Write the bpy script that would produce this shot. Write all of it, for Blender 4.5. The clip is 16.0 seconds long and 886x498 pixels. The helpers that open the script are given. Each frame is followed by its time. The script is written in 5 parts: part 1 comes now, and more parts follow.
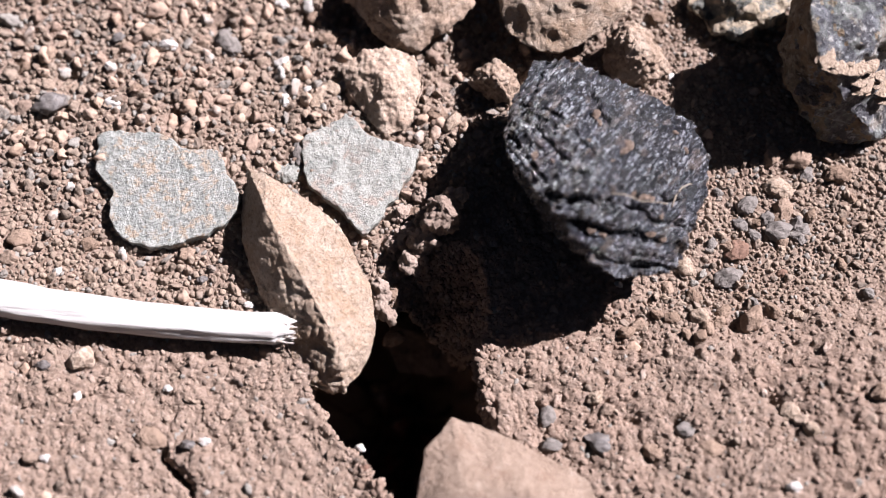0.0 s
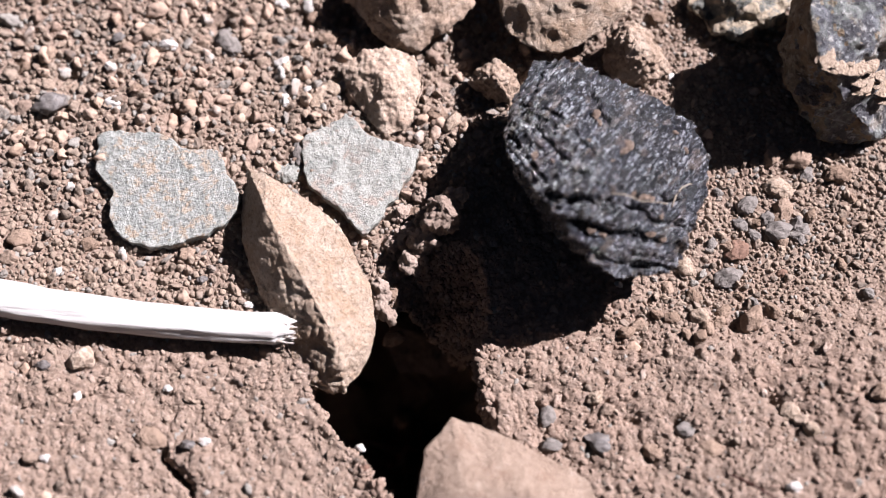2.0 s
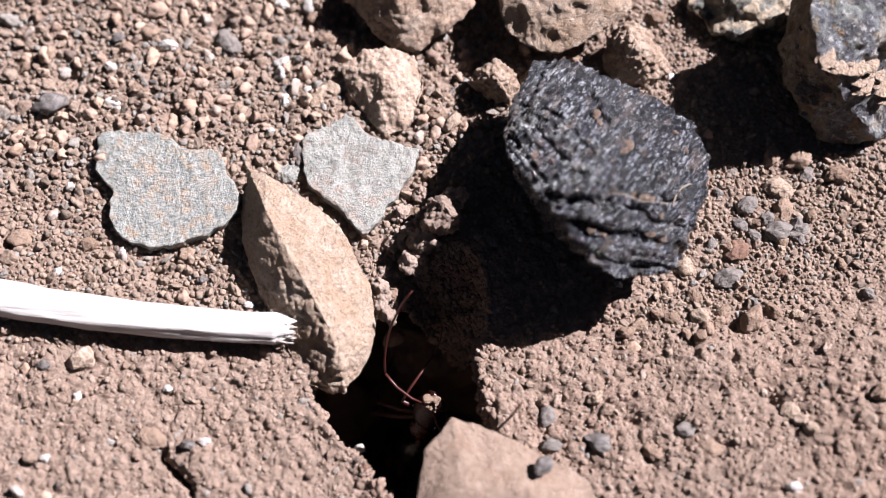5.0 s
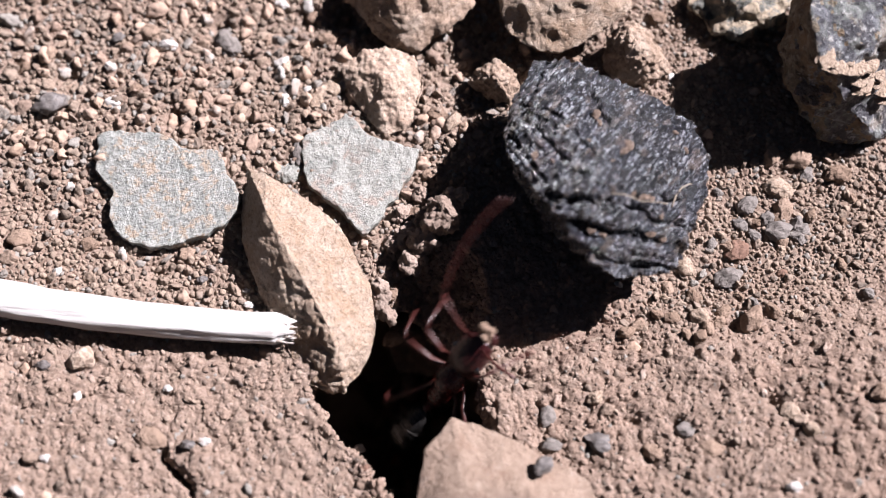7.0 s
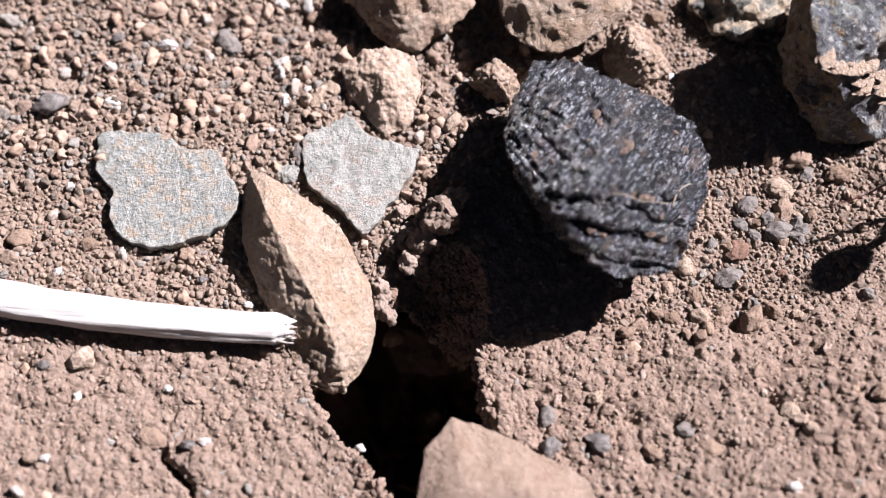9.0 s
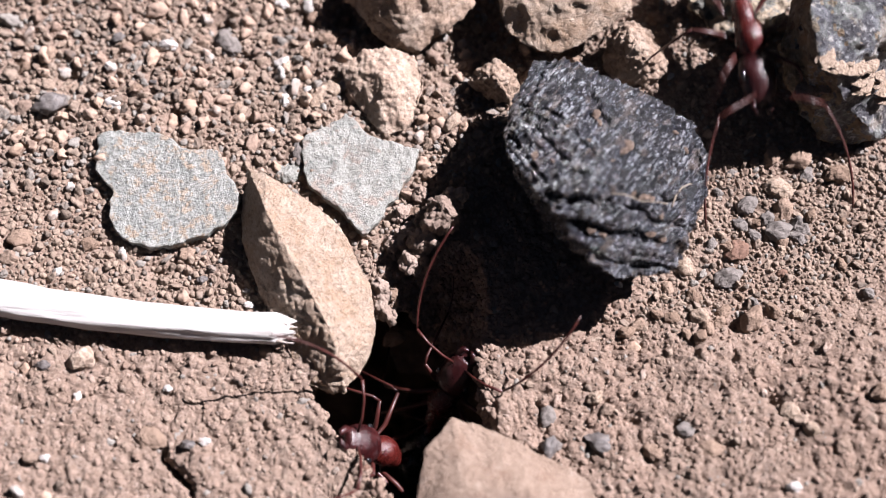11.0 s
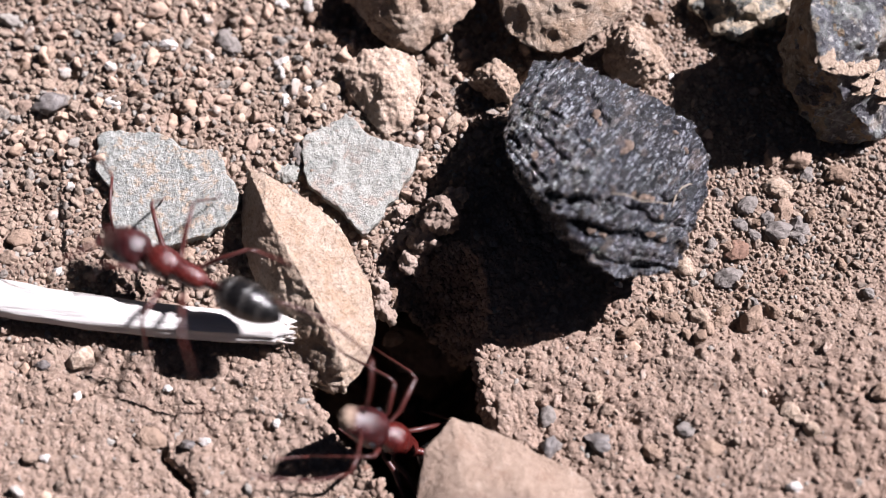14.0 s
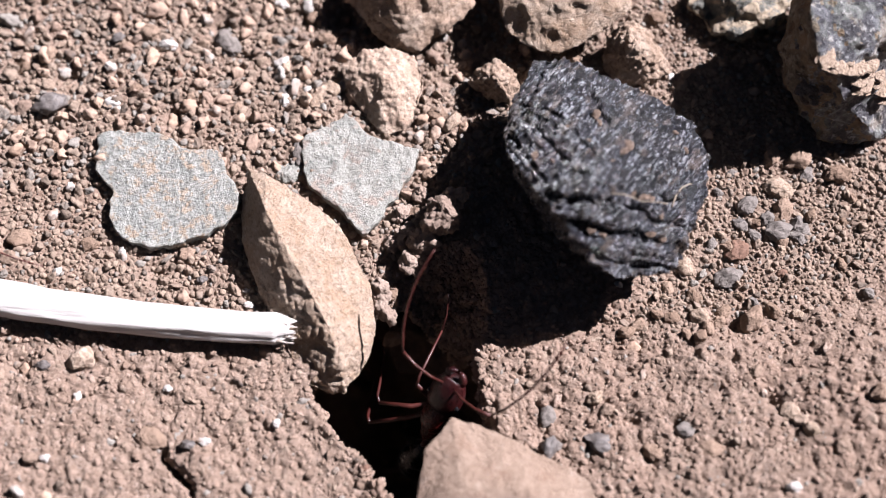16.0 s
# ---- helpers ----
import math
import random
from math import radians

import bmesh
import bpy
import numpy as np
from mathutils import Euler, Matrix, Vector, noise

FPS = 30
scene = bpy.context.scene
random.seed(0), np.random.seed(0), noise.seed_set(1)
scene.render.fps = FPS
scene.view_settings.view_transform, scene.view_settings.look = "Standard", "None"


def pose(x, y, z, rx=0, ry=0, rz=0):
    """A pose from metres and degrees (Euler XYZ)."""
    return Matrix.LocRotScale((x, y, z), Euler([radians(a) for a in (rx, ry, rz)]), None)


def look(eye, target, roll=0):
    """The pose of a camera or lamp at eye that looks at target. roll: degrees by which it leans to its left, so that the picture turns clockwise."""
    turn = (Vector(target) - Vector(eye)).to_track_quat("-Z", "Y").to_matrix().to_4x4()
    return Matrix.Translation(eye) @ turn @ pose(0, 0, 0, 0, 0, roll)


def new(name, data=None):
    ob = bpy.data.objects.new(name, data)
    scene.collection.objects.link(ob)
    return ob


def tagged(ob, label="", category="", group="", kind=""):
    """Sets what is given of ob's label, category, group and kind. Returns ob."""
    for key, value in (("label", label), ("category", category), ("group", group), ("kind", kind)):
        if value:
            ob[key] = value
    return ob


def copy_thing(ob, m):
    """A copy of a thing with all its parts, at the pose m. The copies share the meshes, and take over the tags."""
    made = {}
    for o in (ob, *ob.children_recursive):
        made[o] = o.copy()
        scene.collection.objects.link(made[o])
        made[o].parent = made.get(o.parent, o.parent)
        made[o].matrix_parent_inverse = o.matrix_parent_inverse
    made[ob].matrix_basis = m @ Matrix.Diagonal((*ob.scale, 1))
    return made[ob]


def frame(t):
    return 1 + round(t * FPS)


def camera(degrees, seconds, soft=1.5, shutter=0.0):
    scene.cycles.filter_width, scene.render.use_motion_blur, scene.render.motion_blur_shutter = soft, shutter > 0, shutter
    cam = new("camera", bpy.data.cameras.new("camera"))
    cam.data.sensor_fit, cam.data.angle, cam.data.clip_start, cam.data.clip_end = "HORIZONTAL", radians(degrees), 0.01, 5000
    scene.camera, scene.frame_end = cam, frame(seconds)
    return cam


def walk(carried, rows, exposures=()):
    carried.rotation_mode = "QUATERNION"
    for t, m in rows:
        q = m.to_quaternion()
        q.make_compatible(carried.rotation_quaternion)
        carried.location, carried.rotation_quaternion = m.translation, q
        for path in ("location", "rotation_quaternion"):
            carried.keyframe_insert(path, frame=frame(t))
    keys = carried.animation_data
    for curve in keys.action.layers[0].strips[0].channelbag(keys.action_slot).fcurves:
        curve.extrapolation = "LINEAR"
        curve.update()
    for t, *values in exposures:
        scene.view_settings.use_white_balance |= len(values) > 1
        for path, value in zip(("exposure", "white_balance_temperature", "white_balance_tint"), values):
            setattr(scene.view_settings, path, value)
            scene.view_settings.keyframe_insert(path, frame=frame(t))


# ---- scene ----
# A bare patch of dry soil with stones, a lump of charcoal and the mouth of an ants' nest.
# Lengths below are in millimetres; MM turns them into metres.
MM = 0.001

cam = camera(40, 16.0, soft=0.8, shutter=0.5)
cam.data.dof.use_dof, cam.data.dof.focus_distance, cam.data.dof.aperture_fstop = True, 0.0590, 27.0
EYE = [c * MM for c in (0.00, -20.25, 55.64)]
walk(cam, [(0.0, look(EYE, (0, 0, 0))), (16.0, look(EYE, (0, 0, 0)))], exposures=[(0.0, 1.69, 6150, 20), (16.0, 1.69, 6150, 20)])

# ---- light: a clear sky and a high sun ----
SUN_AZ, SUN_EL = 27.0, 44.0      # degrees from +x towards +y, and above the ground
world = bpy.data.worlds.new("sky")
scene.world = world
world.use_nodes = True
wn = world.node_tree.nodes
sky = wn.new("ShaderNodeTexSky")
sky.sky_type, sky.sun_disc = "NISHITA", False
sky.sun_elevation, sky.sun_rotation = radians(SUN_EL), radians(90 - SUN_AZ)
wn["Background"].inputs["Strength"].default_value = 0.004
world.node_tree.links.new(sky.outputs["Color"], wn["Background"].inputs["Color"])
sun_data = bpy.data.lights.new("sun", "SUN")
sun_data.energy, sun_data.angle, sun_data.color = 5.0, radians(0.5), (1.0, 0.965, 0.93)
sun = new("sun", sun_data)
a, e = radians(SUN_AZ), radians(SUN_EL)
sun.matrix_world = look((math.cos(e) * math.cos(a), math.cos(e) * math.sin(a), math.sin(e)), (0, 0, 0))


# ---- materials ----
def mat(name, cols, size=0.5, rough=0.85, bump=0.5, island=0.0, spread=0.0, grain=0.35, fine_mm=0.3, spec=0.3, stretch=(1, 1, 1), turn=(31, 17, 23), metal=0.0, relief=0.1, coat=0.0, sharp=1.0, stops=None, tints=()):
    """A mottled surface. cols: colours from one end of the mottling to the other; size: the mottles' size in mm;
    island, spread: how far each loose piece, or each object, has its own colour;
    tints: (colour, size in mm, from, to, share) of patches laid over it."""
    m = bpy.data.materials.new(name)
    m.use_nodes = True
    nt = m.node_tree
    N, L = nt.nodes, nt.links
    b = N["Principled BSDF"]
    b.inputs["Specular IOR Level"].default_value = spec
    b.inputs["Metallic"].default_value = metal
    b.inputs["Coat Weight"].default_value = coat
    b.inputs["Coat Roughness"].default_value = 0.2
    tc = N.new("ShaderNodeTexCoord")
    mp = N.new("ShaderNodeMapping")
    mp.vector_type = "TEXTURE"
    mp.inputs["Scale"].default_value = [1 / v for v in stretch]
    mp.inputs["Rotation"].default_value = [radians(v) for v in turn]
    L.new(tc.outputs["Object"], mp.inputs["Vector"])

    def tex(s, detail=5, rough_=0.6):
        n = N.new("ShaderNodeTexNoise")
        n.inputs["Scale"].default_value = 1.0 / (s * MM)
        n.inputs["Detail"].default_value = detail
        n.inputs["Roughness"].default_value = rough_
        L.new(mp.outputs["Vector"], n.inputs["Vector"])
        return n.outputs["Fac"]

    def mix(f, x, y):
        n = N.new("ShaderNodeMix")
        n.data_type = "FLOAT"
        n.inputs[0].default_value = f
        L.new(x, n.inputs[2])
        L.new(y, n.inputs[3])
        return n.outputs[0]

    big, fine = tex(size * 3, 4), tex(max(fine_mm, size * 0.6), 4, 0.75)
    fac = mix(grain, big, fine)
    ramp = N.new("ShaderNodeValToRGB")
    el = ramp.color_ramp.elements
    lo, hi = 0.5 - 0.18 / sharp, 0.5 + 0.18 / sharp
    if island:
        geo = N.new("ShaderNodeNewGeometry")
        fac = mix(island, fac, geo.outputs["Random Per Island"])
        lo, hi = lo - 0.3 * island, hi + 0.3 * island
    if spread:
        oi = N.new("ShaderNodeObjectInfo")
        fac = mix(spread, fac, oi.outputs["Random"])
        lo, hi = lo - 0.3 * spread, hi + 0.3 * spread
    while len(el) < len(cols):
        el.new(0.5)
    for i, c in enumerate(cols):
        el[i].position = lo + (hi - lo) * (stops[i] if stops else i / max(1, len(cols) - 1))
        el[i].color = (*c, 1)
    L.new(fac, ramp.inputs["Fac"])
    colour = ramp.outputs["Color"]
    for col, s, lo_t, hi_t, share in tints:
        mr = N.new("ShaderNodeMapRange")
        mr.inputs["From Min"].default_value, mr.inputs["From Max"].default_value, mr.inputs["To Max"].default_value = lo_t, hi_t, share
        L.new(tex(s, 4, 0.65), mr.inputs["Value"])
        mx = N.new("ShaderNodeMix")
        mx.data_type = "RGBA"
        L.new(mr.outputs["Result"], mx.inputs[0])
        L.new(colour, mx.inputs[6])
        mx.inputs[7].default_value = (*col, 1)
        colour = mx.outputs[2]
    L.new(colour, b.inputs["Base Color"])
    rr = N.new("ShaderNodeMapRange")
    rr.inputs["To Min"].default_value, rr.inputs["To Max"].default_value = max(0.02, rough - 0.12), min(1, rough + 0.12)
    L.new(fine, rr.inputs["Value"])
    L.new(rr.outputs["Result"], b.inputs["Roughness"])
    if bump:
        bp = N.new("ShaderNodeBump")
        bp.inputs["Strength"].default_value, bp.inputs["Distance"].default_value = bump, relief * MM
        L.new(mix(0.4, tex(max(1.5 * fine_mm, size * 0.9), 5, 0.75), tex(0.67 * fine_mm, 3, 0.7)), bp.inputs["Height"])
        L.new(bp.outputs["Normal"], b.inputs["Normal"])
    return m


SOIL = mat("soil", [(0.125, 0.087, 0.066), (0.168, 0.120, 0.092), (0.20, 0.147, 0.116), (0.232, 0.174, 0.140), (0.28, 0.222, 0.185)], 0.2, 0.95, 1.0, spec=0.12, relief=0.16, grain=0.6, fine_mm=0.14, sharp=1.1,
           tints=(((0.205, 0.137, 0.104), 7, 0.48, 0.66, 0.4),))
GRAIN = mat("grit", [(0.085, 0.074, 0.066), (0.135, 0.103, 0.081), (0.185, 0.138, 0.106), (0.245, 0.182, 0.138), (0.21, 0.162, 0.127), (0.262, 0.200, 0.153), (0.20, 0.150, 0.117), (0.185, 0.168, 0.150), (0.225, 0.208, 0.186), (0.28, 0.258, 0.232)], 0.22, 0.85, 1.0, island=0.62, spec=0.25, relief=0.14, fine_mm=0.14,
            stops=(0.0, 0.09, 0.2, 0.33, 0.46, 0.6, 0.74, 0.85, 0.94, 1.0),
            tints=(((0.15, 0.123, 0.099), 5.0, 0.47, 0.60, 0.2),))
CRUMB = mat("soil_crumb", [(0.085, 0.072, 0.064), (0.145, 0.104, 0.080), (0.20, 0.145, 0.113), (0.24, 0.177, 0.140), (0.215, 0.153, 0.117), (0.28, 0.212, 0.172), (0.32, 0.265, 0.228)], 0.2, 0.92, 1.0, island=0.62, spec=0.15, relief=0.14, fine_mm=0.14, stops=(0.0, 0.12, 0.3, 0.5, 0.68, 0.88, 1.0),
            tints=(((0.215, 0.14, 0.105), 6, 0.46, 0.58, 0.25),))
PEBBLE = mat("grit_pebble", [(0.068, 0.061, 0.058), (0.149, 0.108, 0.085), (0.224, 0.159, 0.122), (0.305, 0.220, 0.169), (0.271, 0.190, 0.139), (0.333, 0.249, 0.192), (0.244, 0.176, 0.136), (0.294, 0.271, 0.249), (0.36, 0.34, 0.32)], 0.9, 0.85, 1.0, spread=0.62, spec=0.25, relief=0.12, fine_mm=0.9,
            stops=(0.0, 0.10, 0.22, 0.38, 0.5, 0.64, 0.80, 0.92, 1.0))
TAN = mat("tan_stone", [(0.215, 0.152, 0.105), (0.298, 0.225, 0.168), (0.34, 0.264, 0.204), (0.39, 0.318, 0.258)], 0.22, 0.85, 1.0, spec=0.25, relief=0.3, sharp=1.5, grain=0.55, fine_mm=0.17,
          tints=(((0.265, 0.168, 0.102), 1.3, 0.49, 0.60, 0.5), ((0.40, 0.338, 0.28), 0.9, 0.51, 0.62, 0.35), ((0.18, 0.128, 0.092), 0.25, 0.58, 0.63, 0.5)))
BROWN = mat("brown_stone", [(0.17, 0.117, 0.083), (0.285, 0.208, 0.155), (0.39, 0.30, 0.233)], 0.3, 0.9, 1.0, spec=0.2, relief=0.3, grain=0.5, sharp=1.3, fine_mm=0.17,
            tints=(((0.33, 0.275, 0.225), 1.2, 0.49, 0.60, 0.5), ((0.13, 0.09, 0.068), 0.4, 0.55, 0.62, 0.6)))
PINK = mat("pale_pink_stone", [(0.155, 0.108, 0.080), (0.203, 0.148, 0.113), (0.245, 0.185, 0.146)], 0.4, 0.85, 1.0, spec=0.25, relief=0.2, grain=0.5, fine_mm=0.2,
           tints=(((0.16, 0.10, 0.07), 1.5, 0.55, 0.70, 0.5), ((0.27, 0.22, 0.185), 0.8, 0.58, 0.70, 0.5)))
SLATE = mat("grey_green_slate", [(0.15, 0.156, 0.142), (0.225, 0.231, 0.211), (0.28, 0.285, 0.262), (0.335, 0.337, 0.313)], 0.2, 0.6, 1.0, spec=0.5, relief=0.36, grain=0.5, sharp=1.3, fine_mm=0.18,
            tints=(((0.34, 0.215, 0.12), 0.55, 0.50, 0.58, 0.55), ((0.20, 0.217, 0.205), 0.9, 0.49, 0.57, 0.55), ((0.38, 0.378, 0.355), 0.4, 0.53, 0.60, 0.5), ((0.10, 0.105, 0.10), 0.22, 0.57, 0.62, 0.7)))
SLATE2 = mat("plain_grey_slate", [(0.185, 0.185, 0.166), (0.245, 0.245, 0.221), (0.285, 0.285, 0.259), (0.345, 0.342, 0.314)], 0.2, 0.75, 1.0, spec=0.3, relief=0.26, grain=0.5, sharp=1.3, fine_mm=0.18,
             tints=(((0.285, 0.20, 0.16), 0.9, 0.51, 0.59, 0.55), ((0.19, 0.20, 0.185), 1.6, 0.48, 0.58, 0.6), ((0.09, 0.095, 0.09), 0.3, 0.58, 0.63, 0.7)))
# the palest colours of the mottling paint sunlit glints onto the black char
COAL = mat("charcoal", [(0.003, 0.003, 0.004), (0.010, 0.010, 0.0125), (0.030, 0.031, 0.038), (0.115, 0.12, 0.138), (0.28, 0.285, 0.31)], 0.14, 0.23, 1.0, spec=1.0, relief=0.6, stretch=(0.45, 1.3, 1.0), turn=(0, 0, 52), grain=0.6, sharp=2.1, fine_mm=0.16, stops=(0.0, 0.25, 0.55, 0.85, 1.0),
           tints=(((0.12, 0.092, 0.076), 0.8, 0.54, 0.63, 0.55), ((0.03, 0.032, 0.043), 1.5, 0.47, 0.58, 0.4)))
DUST = mat("brown_dust", [(0.05, 0.036, 0.029), (0.10, 0.073, 0.057), (0.15, 0.112, 0.09)], 0.25, 0.95, 1.0, spec=0.1, relief=0.15)
EARTHEN = mat("earthen_pebble_stone", [(0.135, 0.092, 0.066), (0.20, 0.140, 0.103), (0.262, 0.192, 0.146)], 0.25, 0.9, 1.0, spread=0.35, spec=0.2, relief=0.18, fine_mm=0.16)
GREYP = mat("grey_pebble_stone", [(0.085, 0.075, 0.068), (0.15, 0.132, 0.120), (0.215, 0.19, 0.173)], 0.3, 0.8, 1.0, spec=0.3, relief=0.14, fine_mm=0.16)
GREY = mat("blue_grey_rock", [(0.02, 0.02, 0.026), (0.055, 0.057, 0.067), (0.095, 0.099, 0.110), (0.145, 0.15, 0.16)], 0.3, 0.40, 1.0, spec=0.6, relief=0.32, sharp=1.2, grain=0.55, fine_mm=0.2,
           tints=(((0.010, 0.009, 0.014), 2.0, 0.46, 0.53, 0.85), ((0.24, 0.20, 0.155), 1.2, 0.53, 0.60, 0.6), ((0.17, 0.185, 0.165), 0.9, 0.50, 0.58, 0.5), ((0.33, 0.34, 0.34), 0.3, 0.57, 0.62, 0.6)))
RIND = mat("weathered_rind", [(0.085, 0.070, 0.050), (0.155, 0.126, 0.090), (0.205, 0.166, 0.120), (0.27, 0.218, 0.16)], 0.3, 0.85, 1.0, spec=0.25, relief=0.34, sharp=1.2, grain=0.55, fine_mm=0.2,
           tints=(((0.035, 0.032, 0.028), 0.8, 0.54, 0.61, 0.8), ((0.25, 0.16, 0.095), 1.5, 0.49, 0.60, 0.5), ((0.30, 0.265, 0.215), 0.5, 0.54, 0.61, 0.6)))
OLIVE = mat("dark_olive_rock", [(0.025, 0.025, 0.022), (0.07, 0.071, 0.062), (0.12, 0.12, 0.105), (0.21, 0.20, 0.17)], 0.4, 0.6, 1.0, spec=0.4, relief=0.3, sharp=1.1, grain=0.55, fine_mm=0.2,
            tints=(((0.34, 0.27, 0.19), 1.4, 0.47, 0.53, 0.85),))
DARK = mat("dark_pebble_stone", [(0.035, 0.031, 0.030), (0.09, 0.079, 0.074), (0.17, 0.145, 0.13)], 0.3, 0.6, 1.0, spec=0.45, relief=0.08)
WHITE = mat("quartz", [(0.27, 0.24, 0.22), (0.37, 0.35, 0.33), (0.47, 0.45, 0.43)], 0.4, 0.45, 0.8, spec=0.5, relief=0.06)
CREAM = mat("cream_stone", [(0.22, 0.16, 0.12), (0.32, 0.245, 0.19), (0.41, 0.33, 0.268)], 0.25, 0.85, 1.0, spec=0.2, relief=0.25, grain=0.55, sharp=1.6,
            tints=(((0.25, 0.17, 0.125), 1.0, 0.5, 0.66, 0.5),))
WOOD = mat("bleached_wood", [(0.24, 0.21, 0.185), (0.42, 0.395, 0.375), (0.49, 0.472, 0.458), (0.54, 0.527, 0.517)], 0.22, 0.7, 1.0, spec=0.3, relief=0.14, stretch=(0.05, 1, 1), turn=(0, 0, -6), sharp=0.75,
           tints=(((0.26, 0.22, 0.19), 0.35, 0.62, 0.72, 0.55),))
SPLINT = mat("splintered_wood", [(0.10, 0.08, 0.065), (0.26, 0.22, 0.19), (0.42, 0.385, 0.36)], 0.3, 0.8, 1.0, spec=0.2, relief=0.1, sharp=1.2)
RUST = mat("rusty_pebble_stone", [(0.09, 0.05, 0.035), (0.14, 0.08, 0.056), (0.19, 0.115, 0.085)], 0.3, 0.8, 1.0, spec=0.3, relief=0.15)
FIBRE = mat("dry_fibre", [(0.11, 0.085, 0.065), (0.19, 0.16, 0.125)], 0.3, 0.7, 0.2)
RED = mat("red_cuticle", [(0.006, 0.0016, 0.002), (0.017, 0.0028, 0.0032), (0.032, 0.0052, 0.0052), (0.042, 0.014, 0.014)], 0.35, 0.30, 1.0, spec=0.5, relief=0.06, fine_mm=0.13, grain=0.5, sharp=1.3,
          tints=(((0.05, 0.03, 0.032), 0.5, 0.54, 0.66, 0.4),))
LEGS = mat("leg_cuticle", [(0.02, 0.0065, 0.0055), (0.042, 0.0095, 0.0075), (0.066, 0.015, 0.011)], 0.4, 0.42, 0.3, spec=0.4, relief=0.03)
THORAX = mat("red_thorax_cuticle", [(0.015, 0.0025, 0.0023), (0.038, 0.0048, 0.0040), (0.060, 0.0082, 0.0062), (0.075, 0.018, 0.014)], 0.4, 0.27, 1.0, spec=0.5, relief=0.07, fine_mm=0.13, grain=0.5, sharp=1.3)
BLACK = mat("black_cuticle", [(0.0025, 0.0022, 0.0022), (0.005, 0.0045, 0.0045), (0.010, 0.0095, 0.009)], 0.3, 0.27, 0.8, spec=0.5, relief=0.03, fine_mm=0.12, grain=0.6)
BAND = mat("gaster_seam", [(0.022, 0.020, 0.019), (0.05, 0.046, 0.042)], 0.3, 0.4, 0.1, spec=0.5)
CLOD = mat("clod_earth", [(0.16, 0.118, 0.094), (0.24, 0.183, 0.149), (0.33, 0.268, 0.226)], 0.2, 0.95, 1.0, island=0.3, spec=0.12, relief=0.18, fine_mm=0.15)
# stone brown taken darker, to paint in the shade of the nest's mouth
SHADED_STONE = mat("shade_darkened_stone", [(0.04, 0.028, 0.024), (0.085, 0.060, 0.050), (0.12, 0.088, 0.074)], 0.4, 0.9, 1.0, spec=0.15, relief=0.2)
EYEM = mat("eye_black", [(0.006, 0.006, 0.007), (0.012, 0.012, 0.014)], 0.3, 0.15, 0.0, spec=0.6)


# ---- mesh helpers ----
def at(x, y, z, rx=0, ry=0, rz=0):
    return pose(x * MM, y * MM, z * MM, rx, ry, rz)


def mesh_of(name, verts, faces, material, smooth=True):
    me = bpy.data.meshes.new(name)
    me.from_pydata([tuple(v) for v in verts], [], [tuple(int(i) for i in f) for f in faces])
    me.materials.append(material)
    if smooth:
        me.shade_smooth()
    return me


def part(name, me, parent=None, label=""):
    ob = new(name, me)
    ob.parent = parent
    if label:
        ob["label"] = label
    return ob


def tube(points, radii, seg=8):
    V, F = [], []
    P = [Vector(p) for p in points]
    for i, p in enumerate(P):
        d = (P[min(i + 1, len(P) - 1)] - P[max(i - 1, 0)]).normalized()
        side = d.cross(Vector((0.31, 0.2, 0.93))).normalized()
        top = side.cross(d)
        for s in range(seg):
            a = 2 * math.pi * s / seg
            V.append((p + (side * math.cos(a) + top * math.sin(a)) * radii[i]) * MM)
    for i in range(len(P) - 1):
        for s in range(seg):
            F.append((i * seg + s, i * seg + (s + 1) % seg, (i + 1) * seg + (s + 1) % seg, (i + 1) * seg + s))
    F.append(tuple(range(seg))[::-1])
    F.append(tuple(range((len(P) - 1) * seg, len(P) * seg)))
    return V, F


def lattice(seed, n=256):
    return np.random.default_rng(seed).random((n, n))


def vnoise(x, y, size, seed):
    """Smooth noise from -1 to 1 with features of that size."""
    g = lattice(seed)
    u, v = np.asarray(x) / size + 1000.5, np.asarray(y) / size + 1000.5
    i, j = np.floor(u).astype(int), np.floor(v).astype(int)
    f, h = u - i, v - j
    f, h = f * f * (3 - 2 * f), h * h * (3 - 2 * h)
    i0, j0, i1, j1 = i % 256, j % 256, (i + 1) % 256, (j + 1) % 256
    top = g[i0, j0] * (1 - f) + g[i1, j0] * f
    low = g[i0, j1] * (1 - f) + g[i1, j1] * f
    return 2 * (top * (1 - h) + low * h) - 1


def crumb_cells(x, y, size, seed):
    """Packed rounded crumbs of uneven height, 0 to 1."""
    J = np.random.default_rng(seed).random((128, 128, 3))
    u, v = x / size, y / size
    i, j = np.floor(u).astype(int), np.floor(v).astype(int)
    h = np.zeros(np.shape(x))
    for a in (-1, 0, 1):
        for b in (-1, 0, 1):
            c = J[(i + a) % 128, (j + b) % 128]
            d2 = (i + a + c[..., 0] - u) ** 2 + (j + b + c[..., 1] - v) ** 2
            h = np.maximum(h, (0.25 + 0.75 * c[..., 2]) * np.sqrt(np.maximum(0, 1 - d2 / 0.6)))
    return h


